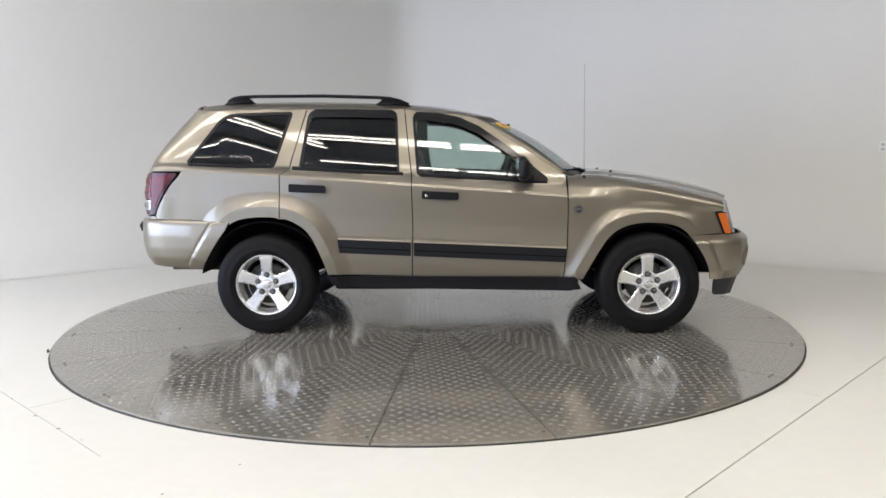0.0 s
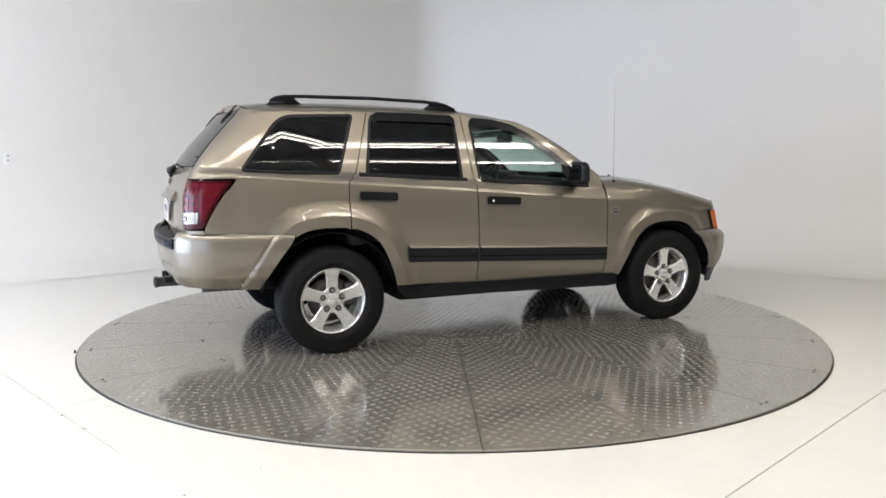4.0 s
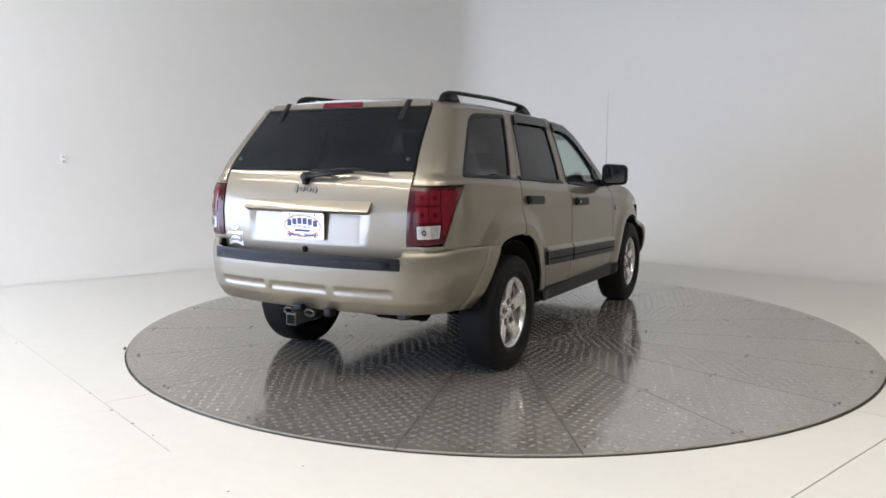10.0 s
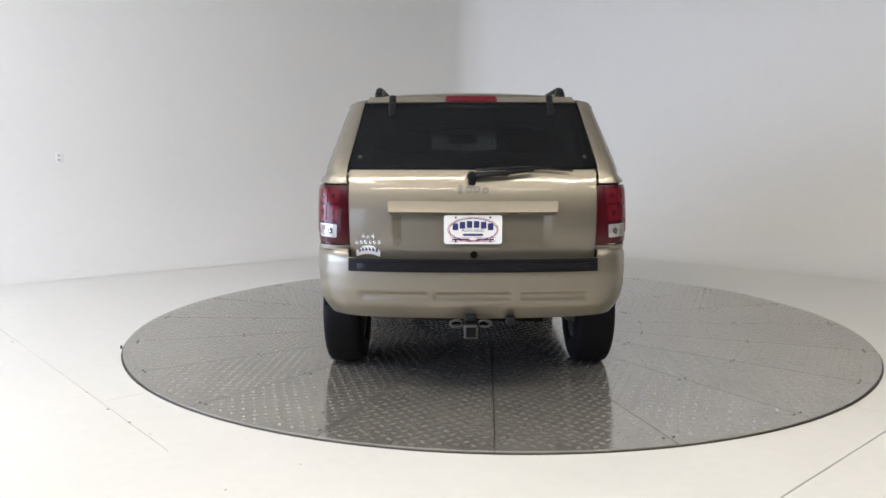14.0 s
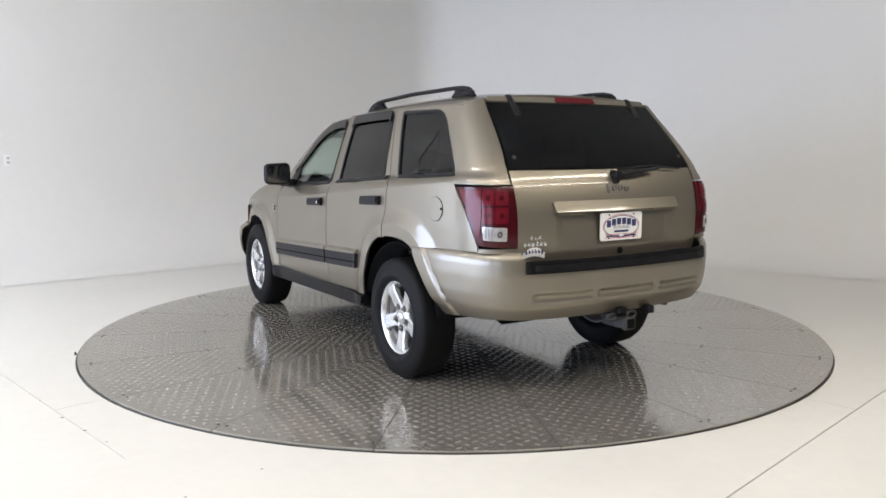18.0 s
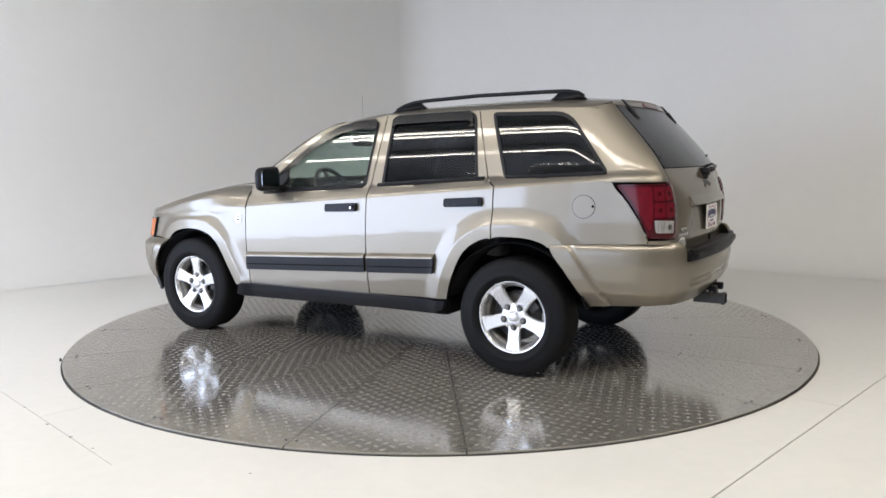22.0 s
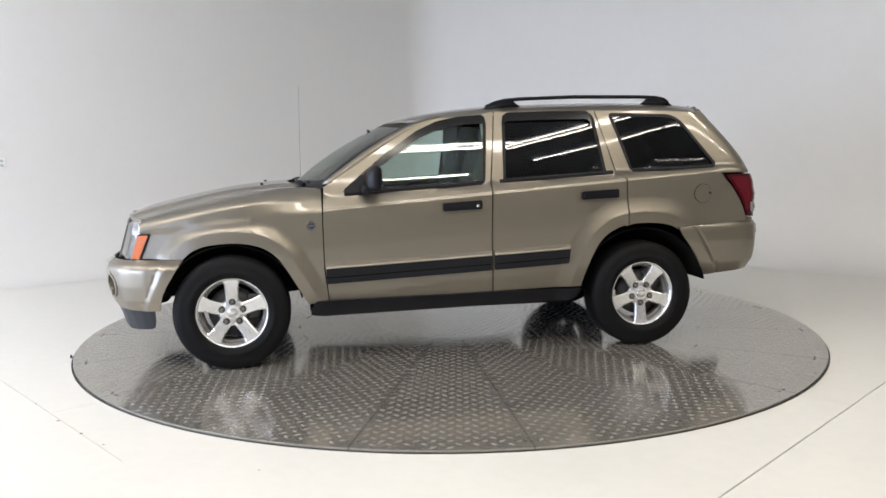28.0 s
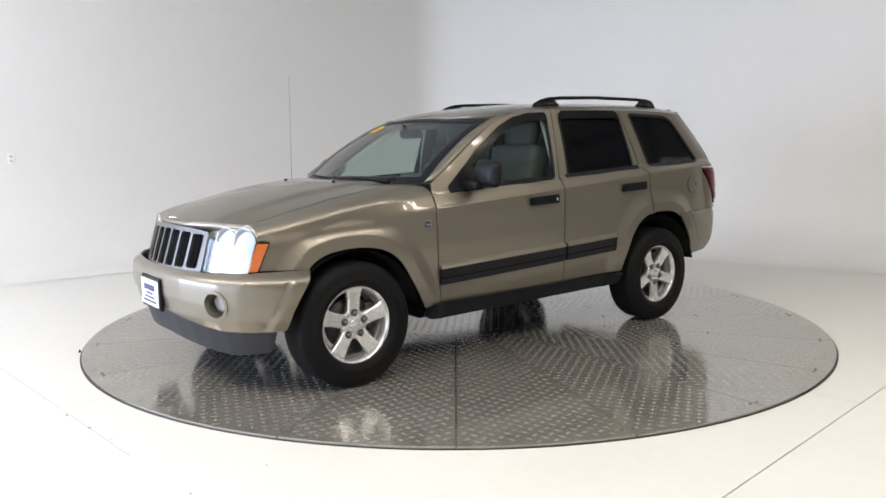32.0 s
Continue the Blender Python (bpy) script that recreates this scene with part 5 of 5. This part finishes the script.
    # raised emblem as plain strokes
    for k, (w_, h_) in enumerate(((0.020, 0.050), (0.034, 0.032), (0.034, 0.032), (0.034, 0.032))):
        y = 0.066 - 0.044 * k
        zc = 1.166 - (0.006 if k == 3 else 0)
        ring = rounded([(y - w_ / 2, zc - h_ / 2), (y + w_ / 2, zc - h_ / 2), (y + w_ / 2, zc + h_ / 2), (y - w_ / 2, zc + h_ / 2)], 0.012, 3)
        part("emblem_stroke", patch("emblem_stroke", ring, rear_surface, [inset(ring, 0.0085)] if k else [], 0.03, 0.006, 0.006), M_GRILLE, tg)
    # plate
    x = -2.376
    pl = part("number_plate", patch("number_plate", rounded([(-0.1525, 0.882), (0.1525, 0.882), (0.1525, 1.034), (-0.1525, 1.034)], 0.016), lambda y, z: (x - 0.002, y, z), (), 0.06, 0.004, ref=(0, 0, 0.95)), M_WHITE, tg, "white dealer plate with blue and red print")
    for dy in (-0.09, 0.09):
        for dz in (-0.062, 0.064):
            part("plate_screw", lathe([(0.006, 0), (0.004, -0.002)], 10, "x", (x - 0.002, dy, 0.958 + dz)), M_STEEL_DARK, pl)
    for i in range(6):
        y = 0.092 - 0.0368 * i
        z = 0.974 + 0.012 * (1 - (y / 0.09) ** 2)
        part("plate_letter", boxed((0.002, 0.029, 0.036), (x - 0.0025, y, z), 0, (0.30 * y * 180 / math.pi, 0, 0)), M_BLUE, pl)
    ring = [(0.128 * math.cos(a), 0.958 + 0.060 * math.sin(a)) for a in np.linspace(0, 2 * math.pi, 41)[:-1]]
    part("plate_ring", patch("plate_ring", ring, lambda y, z: (x - 0.0022, y, z), [inset(ring, 0.004)], 0.05, 0.001, ref=(0, 0, 0.95)), M_BLUE, pl)
    ring = inset(ring, -0.006)
    part("plate_ring", patch("plate_ring", ring, lambda y, z: (x - 0.0021, y, z), [inset(ring, 0.003)], 0.05, 0.001, ref=(0, 0, 0.95)), M_REDPRINT, pl)
    tx = bpy.data.curves.new("plate_words", "FONT")
    tx.body, tx.size, tx.align_x, tx.align_y, tx.extrude = "AUTO SALES", 0.021, "CENTER", "CENTER", 0.0004
    tx.materials.append(M_BLUE)
    o = new("plate_words", tx)
    o.parent = pl
    o.matrix_basis = pose(x - 0.003, 0.0, 0.953, 90, 0, -90)
    part("plate_bar", boxed((0.002, 0.105, 0.012), (x - 0.0022, 0, 0.931)), M_BLUE, pl)
    for y in (0.064, -0.064):
        for dz in (-0.009, 0.009):
            part("plate_bar", boxed((0.002, 0.108, 0.0025), (x - 0.0022, y, 0.906 + dz)), M_REDPRINT, pl)
        part("plate_bar", boxed((0.002, 0.090, 0.008), (x - 0.0022, y, 0.906)), M_BLUE, pl)
    # chrome lettering and dealer sticker at the tailgate's lower left corner
    tx = bpy.data.curves.new("drive_badge", "FONT")
    tx.body, tx.size, tx.align_x, tx.align_y, tx.extrude = "4x4", 0.040, "CENTER", "CENTER", 0.002
    tx.space_character = 1.25
    tx.materials.append(M_ALLOY)
    o = new("drive_badge", tx)
    o.parent = tg
    o.matrix_basis = pose(rear_surface(0.56, 0.915)[0] - 0.004, 0.555, 0.918, 90, 0, -90 - 8)
    for i in range(6):
        y = 0.615 - 0.024 * i
        part("model_letter", boxed((0.004, 0.016, 0.020), (rear_surface(y, 0.885)[0] - 0.003, y, 0.886), 0.0015), M_ALLOY, tg)
    st = part("dealer_sticker", patch("dealer_sticker", [(0.62 - 0.128 * t, 0.842 + 0.018 * math.sin(math.pi * t) + (0.010 if 0.2 < t < 0.8 else 0)) for t in np.linspace(0, 1, 9)] + [(0.492 + 0.128 * t, 0.808 + 0.016 * math.sin(math.pi * t)) for t in np.linspace(0, 1, 9)], rear_surface, (), 0.03, 0.001, 0.0015), M_WHITE, tg, "white dealer sticker with dark print")
    for i in range(6):
        y = 0.604 - 0.0185 * i
        part("sticker_letter", boxed((0.001, 0.012, 0.020), (rear_surface(y, 0.84)[0] - 0.003, y - 0.002, 0.842 + 0.010 * math.sin(math.pi * (i + 0.5) / 6))), M_BLUE, st)
    # bumper
    end_of = lambda x: R_BUMP.end + (x + 1.60)
    half = [(0.0, 0.800), (0.60, 0.808), (0.662, 0.815), (0.675, 0.852), (0.85, 0.855), (end_of(-2.16), 0.852), (end_of(-1.64), 0.826), (end_of(-1.665), 0.775), (end_of(-1.73), 0.69), (end_of(-1.80), 0.59), (end_of(-1.875), 0.468), (end_of(-2.05), 0.480), (0.80, 0.492), (0.4, 0.485), (0.0, 0.482)]
    outline = half + [(-p, z) for p, z in reversed(half[1:-1])]

    def bump_fn(p, z):
        x, y, z = R_BUMP(p, z)
        a = abs(p)
        rec = max(0.0, min(1.0, (0.62 - a) / 0.03)) * max(0.0, min(1.0, (0.632 - z) / 0.012, (z - 0.585) / 0.02))
        mid = 1.0 if not 0.20 < a < 0.245 else 0.0
        near = max(0.0, min(1.0, (x + 2.26) / 0.10))
        return (x + 0.009 * rec * mid, y + math.copysign(near * bumper_flare(x, z, 0.085), y), z)
    rows = [(R_BUMP.at_x(x), z) for x, z in arch_rows(ARCH_PTS[0], (0.05, 0.073, 0.083, 0.089, 0.095, 0.101, 0.107, 0.113, 0.119, 0.125, 0.135, 0.15)) if x < -1.6 and z < 0.84]
    crease = rows + [(-p, z) for p, z in rows]
    b = part("rear_bumper", patch("rear_bumper", outline, bump_fn, (), 0.017, 0.014, extra=crease), M_PAINT, car, "khaki rear bumper with a black step pad")
    # top shelf of the bumper and the black pad on it
    shelf = [(-2.32, -0.64), (-2.425, -0.60), (-2.455, -0.3), (-2.46, 0), (-2.455, 0.3), (-2.425, 0.60), (-2.32, 0.64), (-2.30, 0.0)]
    part("step_pad", patch("step_pad", [(-0.655, 0.742), (0.655, 0.742), (0.655, 0.808), (-0.655, 0.808)], R_BUMP, (), 0.04, 0.03, 0.012), M_BLACK, b, "black ribbed step pad")
    part("step_top", patch("step_top", shelf, lambda x, y: (x, y, 0.789), (), 0.06, 0.03), M_BLACK, b)
    for k in range(4):
        z = 0.752 + 0.014 * k
        part("pad_rib", patch("pad_rib", [(-0.64, z), (0.64, z), (0.64, z + 0.006), (-0.64, z + 0.006)], R_BUMP, (), 0.06, 0.004, 0.015), M_BLACK, b)
    # tow hitch with its safety-chain loops
    hb = bmesh.new()
    box(hb, (0.19, 0.064, 0.064), (-2.380, 0.012, 0.432), 0.006)
    h = part("tow_hitch", hb, M_STEEL_DARK, car, "black square tow-hitch receiver")
    part("receiver_collar", boxed((0.025, 0.074, 0.074), (-2.468, 0.012, 0.432), 0.008), M_STEEL_DARK, h)
    # flat near-black plate painting the shade inside the hollow receiver
    part("mouth_shade", boxed((0.004, 0.050, 0.050), (-2.482, 0.012, 0.432)), M_UNDER, h)
    part("hitch_bar", tube([(-2.28, -0.55, 0.51), (-2.31, 0, 0.50), (-2.28, 0.55, 0.51)], 0.028, 8), M_UNDER, h)
    part("hitch_plug", boxed((0.05, 0.06, 0.04), (-2.40, 0.012, 0.490), 0.008), M_BLACK, h)
    for sg in (-1, 1):
        loop = [(-2.405, 0.012 + sg * (0.074 + 0.034 * math.cos(u)), 0.462 + 0.018 * math.sin(u)) for u in np.linspace(0, 2 * math.pi, 17)]
        part("chain_loop", tube(loop, 0.0075, 8), M_STEEL_DARK, h, "dark steel safety-chain loop")
    part("wiring_socket", boxed((0.06, 0.05, 0.045), (-2.395, -0.20, 0.478), 0.01), M_BLACK, h)
    part("exhaust_pipe", tube([(-1.7, -0.50, 0.44), (-2.05, -0.52, 0.45), (-2.20, -0.55, 0.455)], 0.026, 12), M_STEEL_DARK, car)
    part("muffler", tube([(-1.75, -0.45, 0.42), (-1.70, 0.30, 0.42)], 0.09, 14), M_UNDER, car)


def build_roof():
    ol = [(x, -1.0) for x in np.linspace(-1.86, -0.02, 24)] + [(0.10, -0.93), (0.22, -0.75), (0.29, -0.4), (0.305, 0), (0.29, 0.4), (0.22, 0.75), (0.10, 0.93)] + [(x, 1.0) for x in np.linspace(-0.02, -1.86, 24)] + [(-1.915, 0.7), (-1.94, 0.3), (-1.945, 0), (-1.94, -0.3), (-1.915, -0.7)]
    part("roof", patch("roof", ol, roof_surface, (), 0.045), M_PAINT, car)


def build_wheel(wx, s):
    spin = {(-1, -1): 0, (1, -1): 3, (-1, 1): 36, (1, 1): 0}[(1 if wx > 0 else -1, s)]
    # barrel with the outer lip
    prof = [(0.200, 0.050), (0.207, 0.072), (0.226, 0.086), (0.229, 0.094), (0.224, 0.099), (0.214, 0.092), (0.207, 0.078), (0.196, 0.052)]
    wheel = part("wheel", lathe(prof, 64, "y", closed=True), M_ALLOY, car, "five-spoke silver alloy wheel")
    wheel.matrix_basis = pose(wx, s * WHEEL_Y, WHEEL_Z, 0, spin, 0 if s > 0 else 180)
    # the barrel's inner shade comes from this darker alloy
    part("barrel", lathe([(0.212, -0.10), (0.212, -0.095), (0.200, -0.06), (0.197, 0.049), (0.191, 0.051), (0.188, 0.0), (0.190, -0.06), (0.198, -0.098)], 48, "y", closed=True), M_BARREL, wheel, "rim barrel in alloy darkened for shade")
    tp = [(0.222, -0.100), (0.235, -0.115), (0.265, -0.123), (0.300, -0.122), (0.335, -0.112), (0.352, -0.100), (0.3595, -0.080), (0.360, 0.0), (0.3595, 0.080), (0.352, 0.100), (0.335, 0.112), (0.322, 0.1165), (0.318, 0.1185), (0.300, 0.122), (0.270, 0.123), (0.266, 0.1255), (0.258, 0.1245), (0.235, 0.115), (0.224, 0.100), (0.205, 0.06), (0.205, -0.06)]
    tp = [(0.222 + (r - 0.222) * 1.0455 if r > 0.222 else r, y) for r, y in tp]
    tyre = part("tyre", lathe(tp, 72, "y", closed=True), M_RUBBER, wheel, "black all-season tyre")
    # tread blocks
    verts, faces = [], []
    n = 84
    for row, (ya, yb) in enumerate(((-0.098, -0.062), (-0.054, -0.020), (-0.013, 0.013), (0.020, 0.054), (0.062, 0.098))):
        for i in range(n):
            a0 = 2 * math.pi * (i + 0.5 * (row % 2)) / n
            a1 = a0 + 2 * math.pi / n * 0.72
            sk = 0.02 * (1 if row > 2 else -1 if row < 2 else 0)
            base = len(verts)
            for a, y in ((a0, ya), (a1, ya), (a1 + sk, yb), (a0 + sk, yb)):
                edge = 0.0045 if abs(y) > 0.09 else 0.0
                for r in (0.361 - edge, 0.3662 - edge * 1.6):
                    verts.append((r * math.cos(a), y, r * math.sin(a)))
            b = base
            faces += [(b + 1, b + 3, b + 5, b + 7), (b, b + 2, b + 3, b + 1), (b + 2, b + 4, b + 5, b + 3), (b + 4, b + 6, b + 7, b + 5), (b + 6, b, b + 1, b + 7)]
    part("tread_block", mesh("tread_block", verts, faces, False), M_RUBBER, tyre, kind="stuff")
    # spokes
    for k in range(5):
        a = math.pi / 2 + 2 * math.pi * k / 5
        rows = [(0.030, 0.024, 0.066), (0.058, 0.041, 0.068), (0.088, 0.040, 0.071), (0.150, 0.041, 0.079), (0.190, 0.048, 0.084), (0.214, 0.060, 0.086)]
        verts, faces = [], []
        for r, w, y in rows:
            for u, yy in ((-w, y - 0.030), (-w, y - 0.006), (-w + 0.008, y), (w - 0.008, y), (w, y - 0.006), (w, y - 0.030)):
                verts.append((r * math.cos(a) - u * math.sin(a), yy, r * math.sin(a) + u * math.cos(a)))
        for i in range(len(rows) - 1):
            for j in range(6):
                faces.append((6 * i + j, 6 * i + (j + 1) % 6, 6 * i + 6 + (j + 1) % 6, 6 * i + 6 + j))
        faces += [tuple(range(5, -1, -1)), tuple(range(len(verts) - 6, len(verts)))]
        bm = bmesh.new()
        bm.from_mesh(mesh("spoke", verts, faces, False))
        bmesh.ops.recalc_face_normals(bm, faces=bm.faces)
        part("spoke", bm, M_ALLOY, wheel)
        r = 0.0690
        part("lug_nut", lathe([(0.0115, 0.062), (0.0115, 0.082), (0.008, 0.089)], 6, "y", (r * math.cos(a), 0, r * math.sin(a))), M_BARREL, wheel)
        # dark disc painting the shaded hole round each nut
        part("nut_hole_shade", lathe([(0.0215, 0.060), (0.0215, 0.0716), (0.016, 0.0720)], 16, "y", (r * math.cos(a), 0, r * math.sin(a))), M_STEEL_DARK, wheel)
    part("hub_disc", lathe([(0.088, 0.030), (0.088, 0.062), (0.078, 0.0685), (0.04, 0.070)], 40, "y"), M_ALLOY, wheel)
    cap = part("centre_cap", lathe([(0.034, 0.066), (0.033, 0.078), (0.026, 0.083), (0.010, 0.084)], 32, "y"), M_ALLOY, wheel, "round centre cap")
    part("brake_disc", lathe([(0.155, -0.01), (0.155, 0.012), (0.07, 0.014)], 40, "y"), M_STEEL_DARK, wheel)
    part("brake_caliper", boxed((0.07, 0.06, 0.16), (-0.13, 0.005, 0.03), 0.015), M_STEEL_DARK, wheel)
    return wheel


def build_under():
    # dark wheel housings, floor pan and axles
    for wx in (-AXLE, AXLE):
        for s in (-1, 1):
            r = 0.485 if wx < 0 else 0.455
            verts, faces = [], []
            angs = np.linspace(0.22, math.pi - 0.22, 25)
            for a in angs:
                for y in (0.50, 0.872):
                    verts.append((wx + r * math.cos(a), s * y, 0.345 + r * math.sin(a)))
            for i in range(24):
                faces.append((2 * i, 2 * i + 1, 2 * i + 3, 2 * i + 2))
            b = len(verts)
            verts.append((wx, s * 0.50, 0.345))
            for i in range(24):
                faces.append((2 * i, 2 * i + 2, b))
            bm = bmesh.new()
            bm.from_mesh(mesh("wheel_housing", verts, faces))
            bmesh.ops.recalc_face_normals(bm, faces=bm.faces)
            bmesh.ops.solidify(bm, geom=list(bm.faces), thickness=0.008)
            part("wheel_housing", bm, M_UNDER, car, "black wheel-arch liner")
    part("floor_pan", boxed((1.80, 1.62, 0.14), (0.0, 0, 0.385), 0.03), M_UNDER, car)
    part("engine_bay", boxed((1.00, 0.96, 0.45), (1.44, 0, 0.64), 0.05), M_UNDER, car)
    part("boot_floor", boxed((1.30, 0.96, 0.28), (-1.60, 0, 0.62), 0.04), M_UNDER, car)
    part("sill_box", boxed((1.75, 1.68, 0.30), (0.0, 0, 0.58), 0.03), M_UNDER, car)
    part("rear_axle", tube([(-AXLE, -0.70, 0.36), (-AXLE, -0.12, 0.36), (-AXLE, -0.10, 0.35), (-AXLE, 0.10, 0.35), (-AXLE, 0.12, 0.36), (-AXLE, 0.70, 0.36)], [0.045, 0.05, 0.12, 0.12, 0.05, 0.045], 12), M_UNDER, car)
    part("front_axle", tube([(AXLE, -0.70, 0.36), (AXLE, 0.70, 0.36)], 0.045, 10), M_UNDER, car)
    part("gearbox", boxed((1.2, 0.36, 0.22), (0.25, 0.0, 0.36), 0.06), M_UNDER, car)
    part("rear_cavity", boxed((0.20, 1.18, 0.32), (-2.18, 0, 0.64), 0.03), M_UNDER, car)
    part("front_cavity", boxed((0.20, 1.10, 0.42), (1.93, 0, 0.60), 0.03), M_UNDER, car)


def seat(x, y, width, back=0.62):
    c = part("seat", boxed((0.50, width, 0.16), (x, y, 0.80), 0.05, (0, -6, 0), 3), M_SEAT, car, "grey fabric seat")
    part("backrest", boxed((0.16, width * 0.96, back), (x - 0.27, y, 1.08), 0.06, (0, -16, 0), 3), M_SEAT, c)
    return c


def build_interior():
    for y in (-0.38, 0.38):
        c = seat(-0.02, y, 0.50)
        part("headrest", boxed((0.10, 0.27, 0.18), (-0.415, y, 1.475), 0.045, (0, -12, 0), 3), M_SEAT, c)
        for o in (-0.06, 0.06):
            part("headrest_post", tube([(-0.37, y + o, 1.34), (-0.40, y + o, 1.43)], 0.006, 6), M_CHROME, c)
    c = seat(-0.95, 0.0, 1.30, 0.60)
    for y in (-0.40, 0.40):
        part("headrest", boxed((0.09, 0.26, 0.14), (-1.32, y, 1.42), 0.04, (0, -12, 0), 3), M_SEAT, c)
    d = part("dashboard", boxed((0.42, 1.46, 0.30), (0.66, 0, 1.00), 0.07, (0, 6, 0), 3), M_DASH, car)
    part("instrument_hood", boxed((0.16, 0.36, 0.09), (0.54, 0.38, 1.155), 0.035, (0, 0, 0), 3), M_DASH, d)
    # steering wheel on the left
    bm = bmesh.new()
    m = pose(0.36, 0.38, 1.10, 0, -62, 0)
    n, k = 36, 8
    vs = [[bm.verts.new(m @ Vector(((0.185 + 0.016 * math.cos(b)) * math.cos(a), (0.185 + 0.016 * math.cos(b)) * math.sin(a), 0.016 * math.sin(b)))) for b in [2 * math.pi * j / k for j in range(k)]] for a in [2 * math.pi * i / n for i in range(n)]]
    for i in range(n):
        for j in range(k):
            bm.faces.new((vs[i][j], vs[(i + 1) % n][j], vs[(i + 1) % n][(j + 1) % k], vs[i][(j + 1) % k])).smooth = True
    bmesh.ops.recalc_face_normals(bm, faces=bm.faces)
    sw = part("steering_wheel", bm, M_DASH, car, "dark steering wheel")
    bm = boxed((0.13, 0.15, 0.05), (0, 0, -0.01), 0.02)
    bm.transform(m)
    part("airbag_pad", bm, M_DASH, sw)
    bm = bmesh.new()
    for a in (0.0, math.pi, -math.pi / 2):
        box(bm, (0.16, 0.03, 0.02), (0.11 * math.cos(a), 0.11 * math.sin(a), -0.005), 0.006, (0, 0, math.degrees(a)))
    bm.transform(m)
    part("wheel_spokes", bm, M_DASH, sw)
    part("column", tube([(0.37, 0.38, 1.09), (0.62, 0.38, 0.98)], 0.035, 10), M_DASH, sw)
    part("interior_mirror", boxed((0.03, 0.25, 0.07), (0.36, 0.0, 1.475), 0.02, (0, 10, 0), 3), M_BLACK, car)
    part("mirror_stem", tube([(0.37, 0, 1.50), (0.43, 0, 1.535)], 0.010, 8), M_BLACK, car)
    ol = [(x, -0.93) for x in np.linspace(-1.85, 0.0, 10)] + [(0.18, -0.6), (0.20, 0), (0.18, 0.6)] + [(x, 0.93) for x in np.linspace(0.0, -1.85, 10)]
    part("headliner", patch("headliner", ol, roof_surface, (), 0.12, 0.01, -0.03), M_LINER, car)
    for s in (-1, 1):
        for x0, x1, sl in ((-0.42, -0.30, -0.05), (-1.24, -1.14, -0.15)):
            poly = [(x0 + sl * 0 , 1.16), (x1 + 0.0, 1.16), (x1 - sl * 0.5, 1.61), (x0 - sl * 0.5, 1.61)]
            part("inner_pillar", patch("inner_pillar", poly, lambda p, z, s=s: (p, s * (half_width(p, z) - 0.02), z), (), 0.08, 0.02), M_LINER, car)
        tr = [(-0.86, 0.62), (0.74, 0.62), (0.74, 1.090), (-1.25, 1.19), (-1.25, 1.0), (-1.02, 0.92)]
        part("door_card", patch("door_card", tr, lambda p, z, s=s: (p, s * (half_width(p, z) - 0.035), z), (), 0.10, 0.03), M_DASH, car)
    part("load_cover", boxed((0.62, 1.30, 0.02), (-1.72, 0, 1.02), 0.006), M_DASH, car)


build_sides()
build_front()
build_rear()
build_roof()
for wx in (-AXLE, AXLE):
    for s in (-1, 1):
        build_wheel(wx, s)
build_under()
build_interior()


# ---- what moves: the table turns, and the car on it ----
def motions():
    def car_pose(a):
        return pose(0, 0, 0, 0, 0, a) @ Matrix.Translation(CAR_OFF) @ pose(0, 0, 0, 0, 0, CAR_YAW)
    walk(turntable, [(t, pose(0, 0, 0, 0, 0, a)) for t, a in TURN])
    walk(car, [(t, car_pose(a)) for t, a in TURN])


motions()
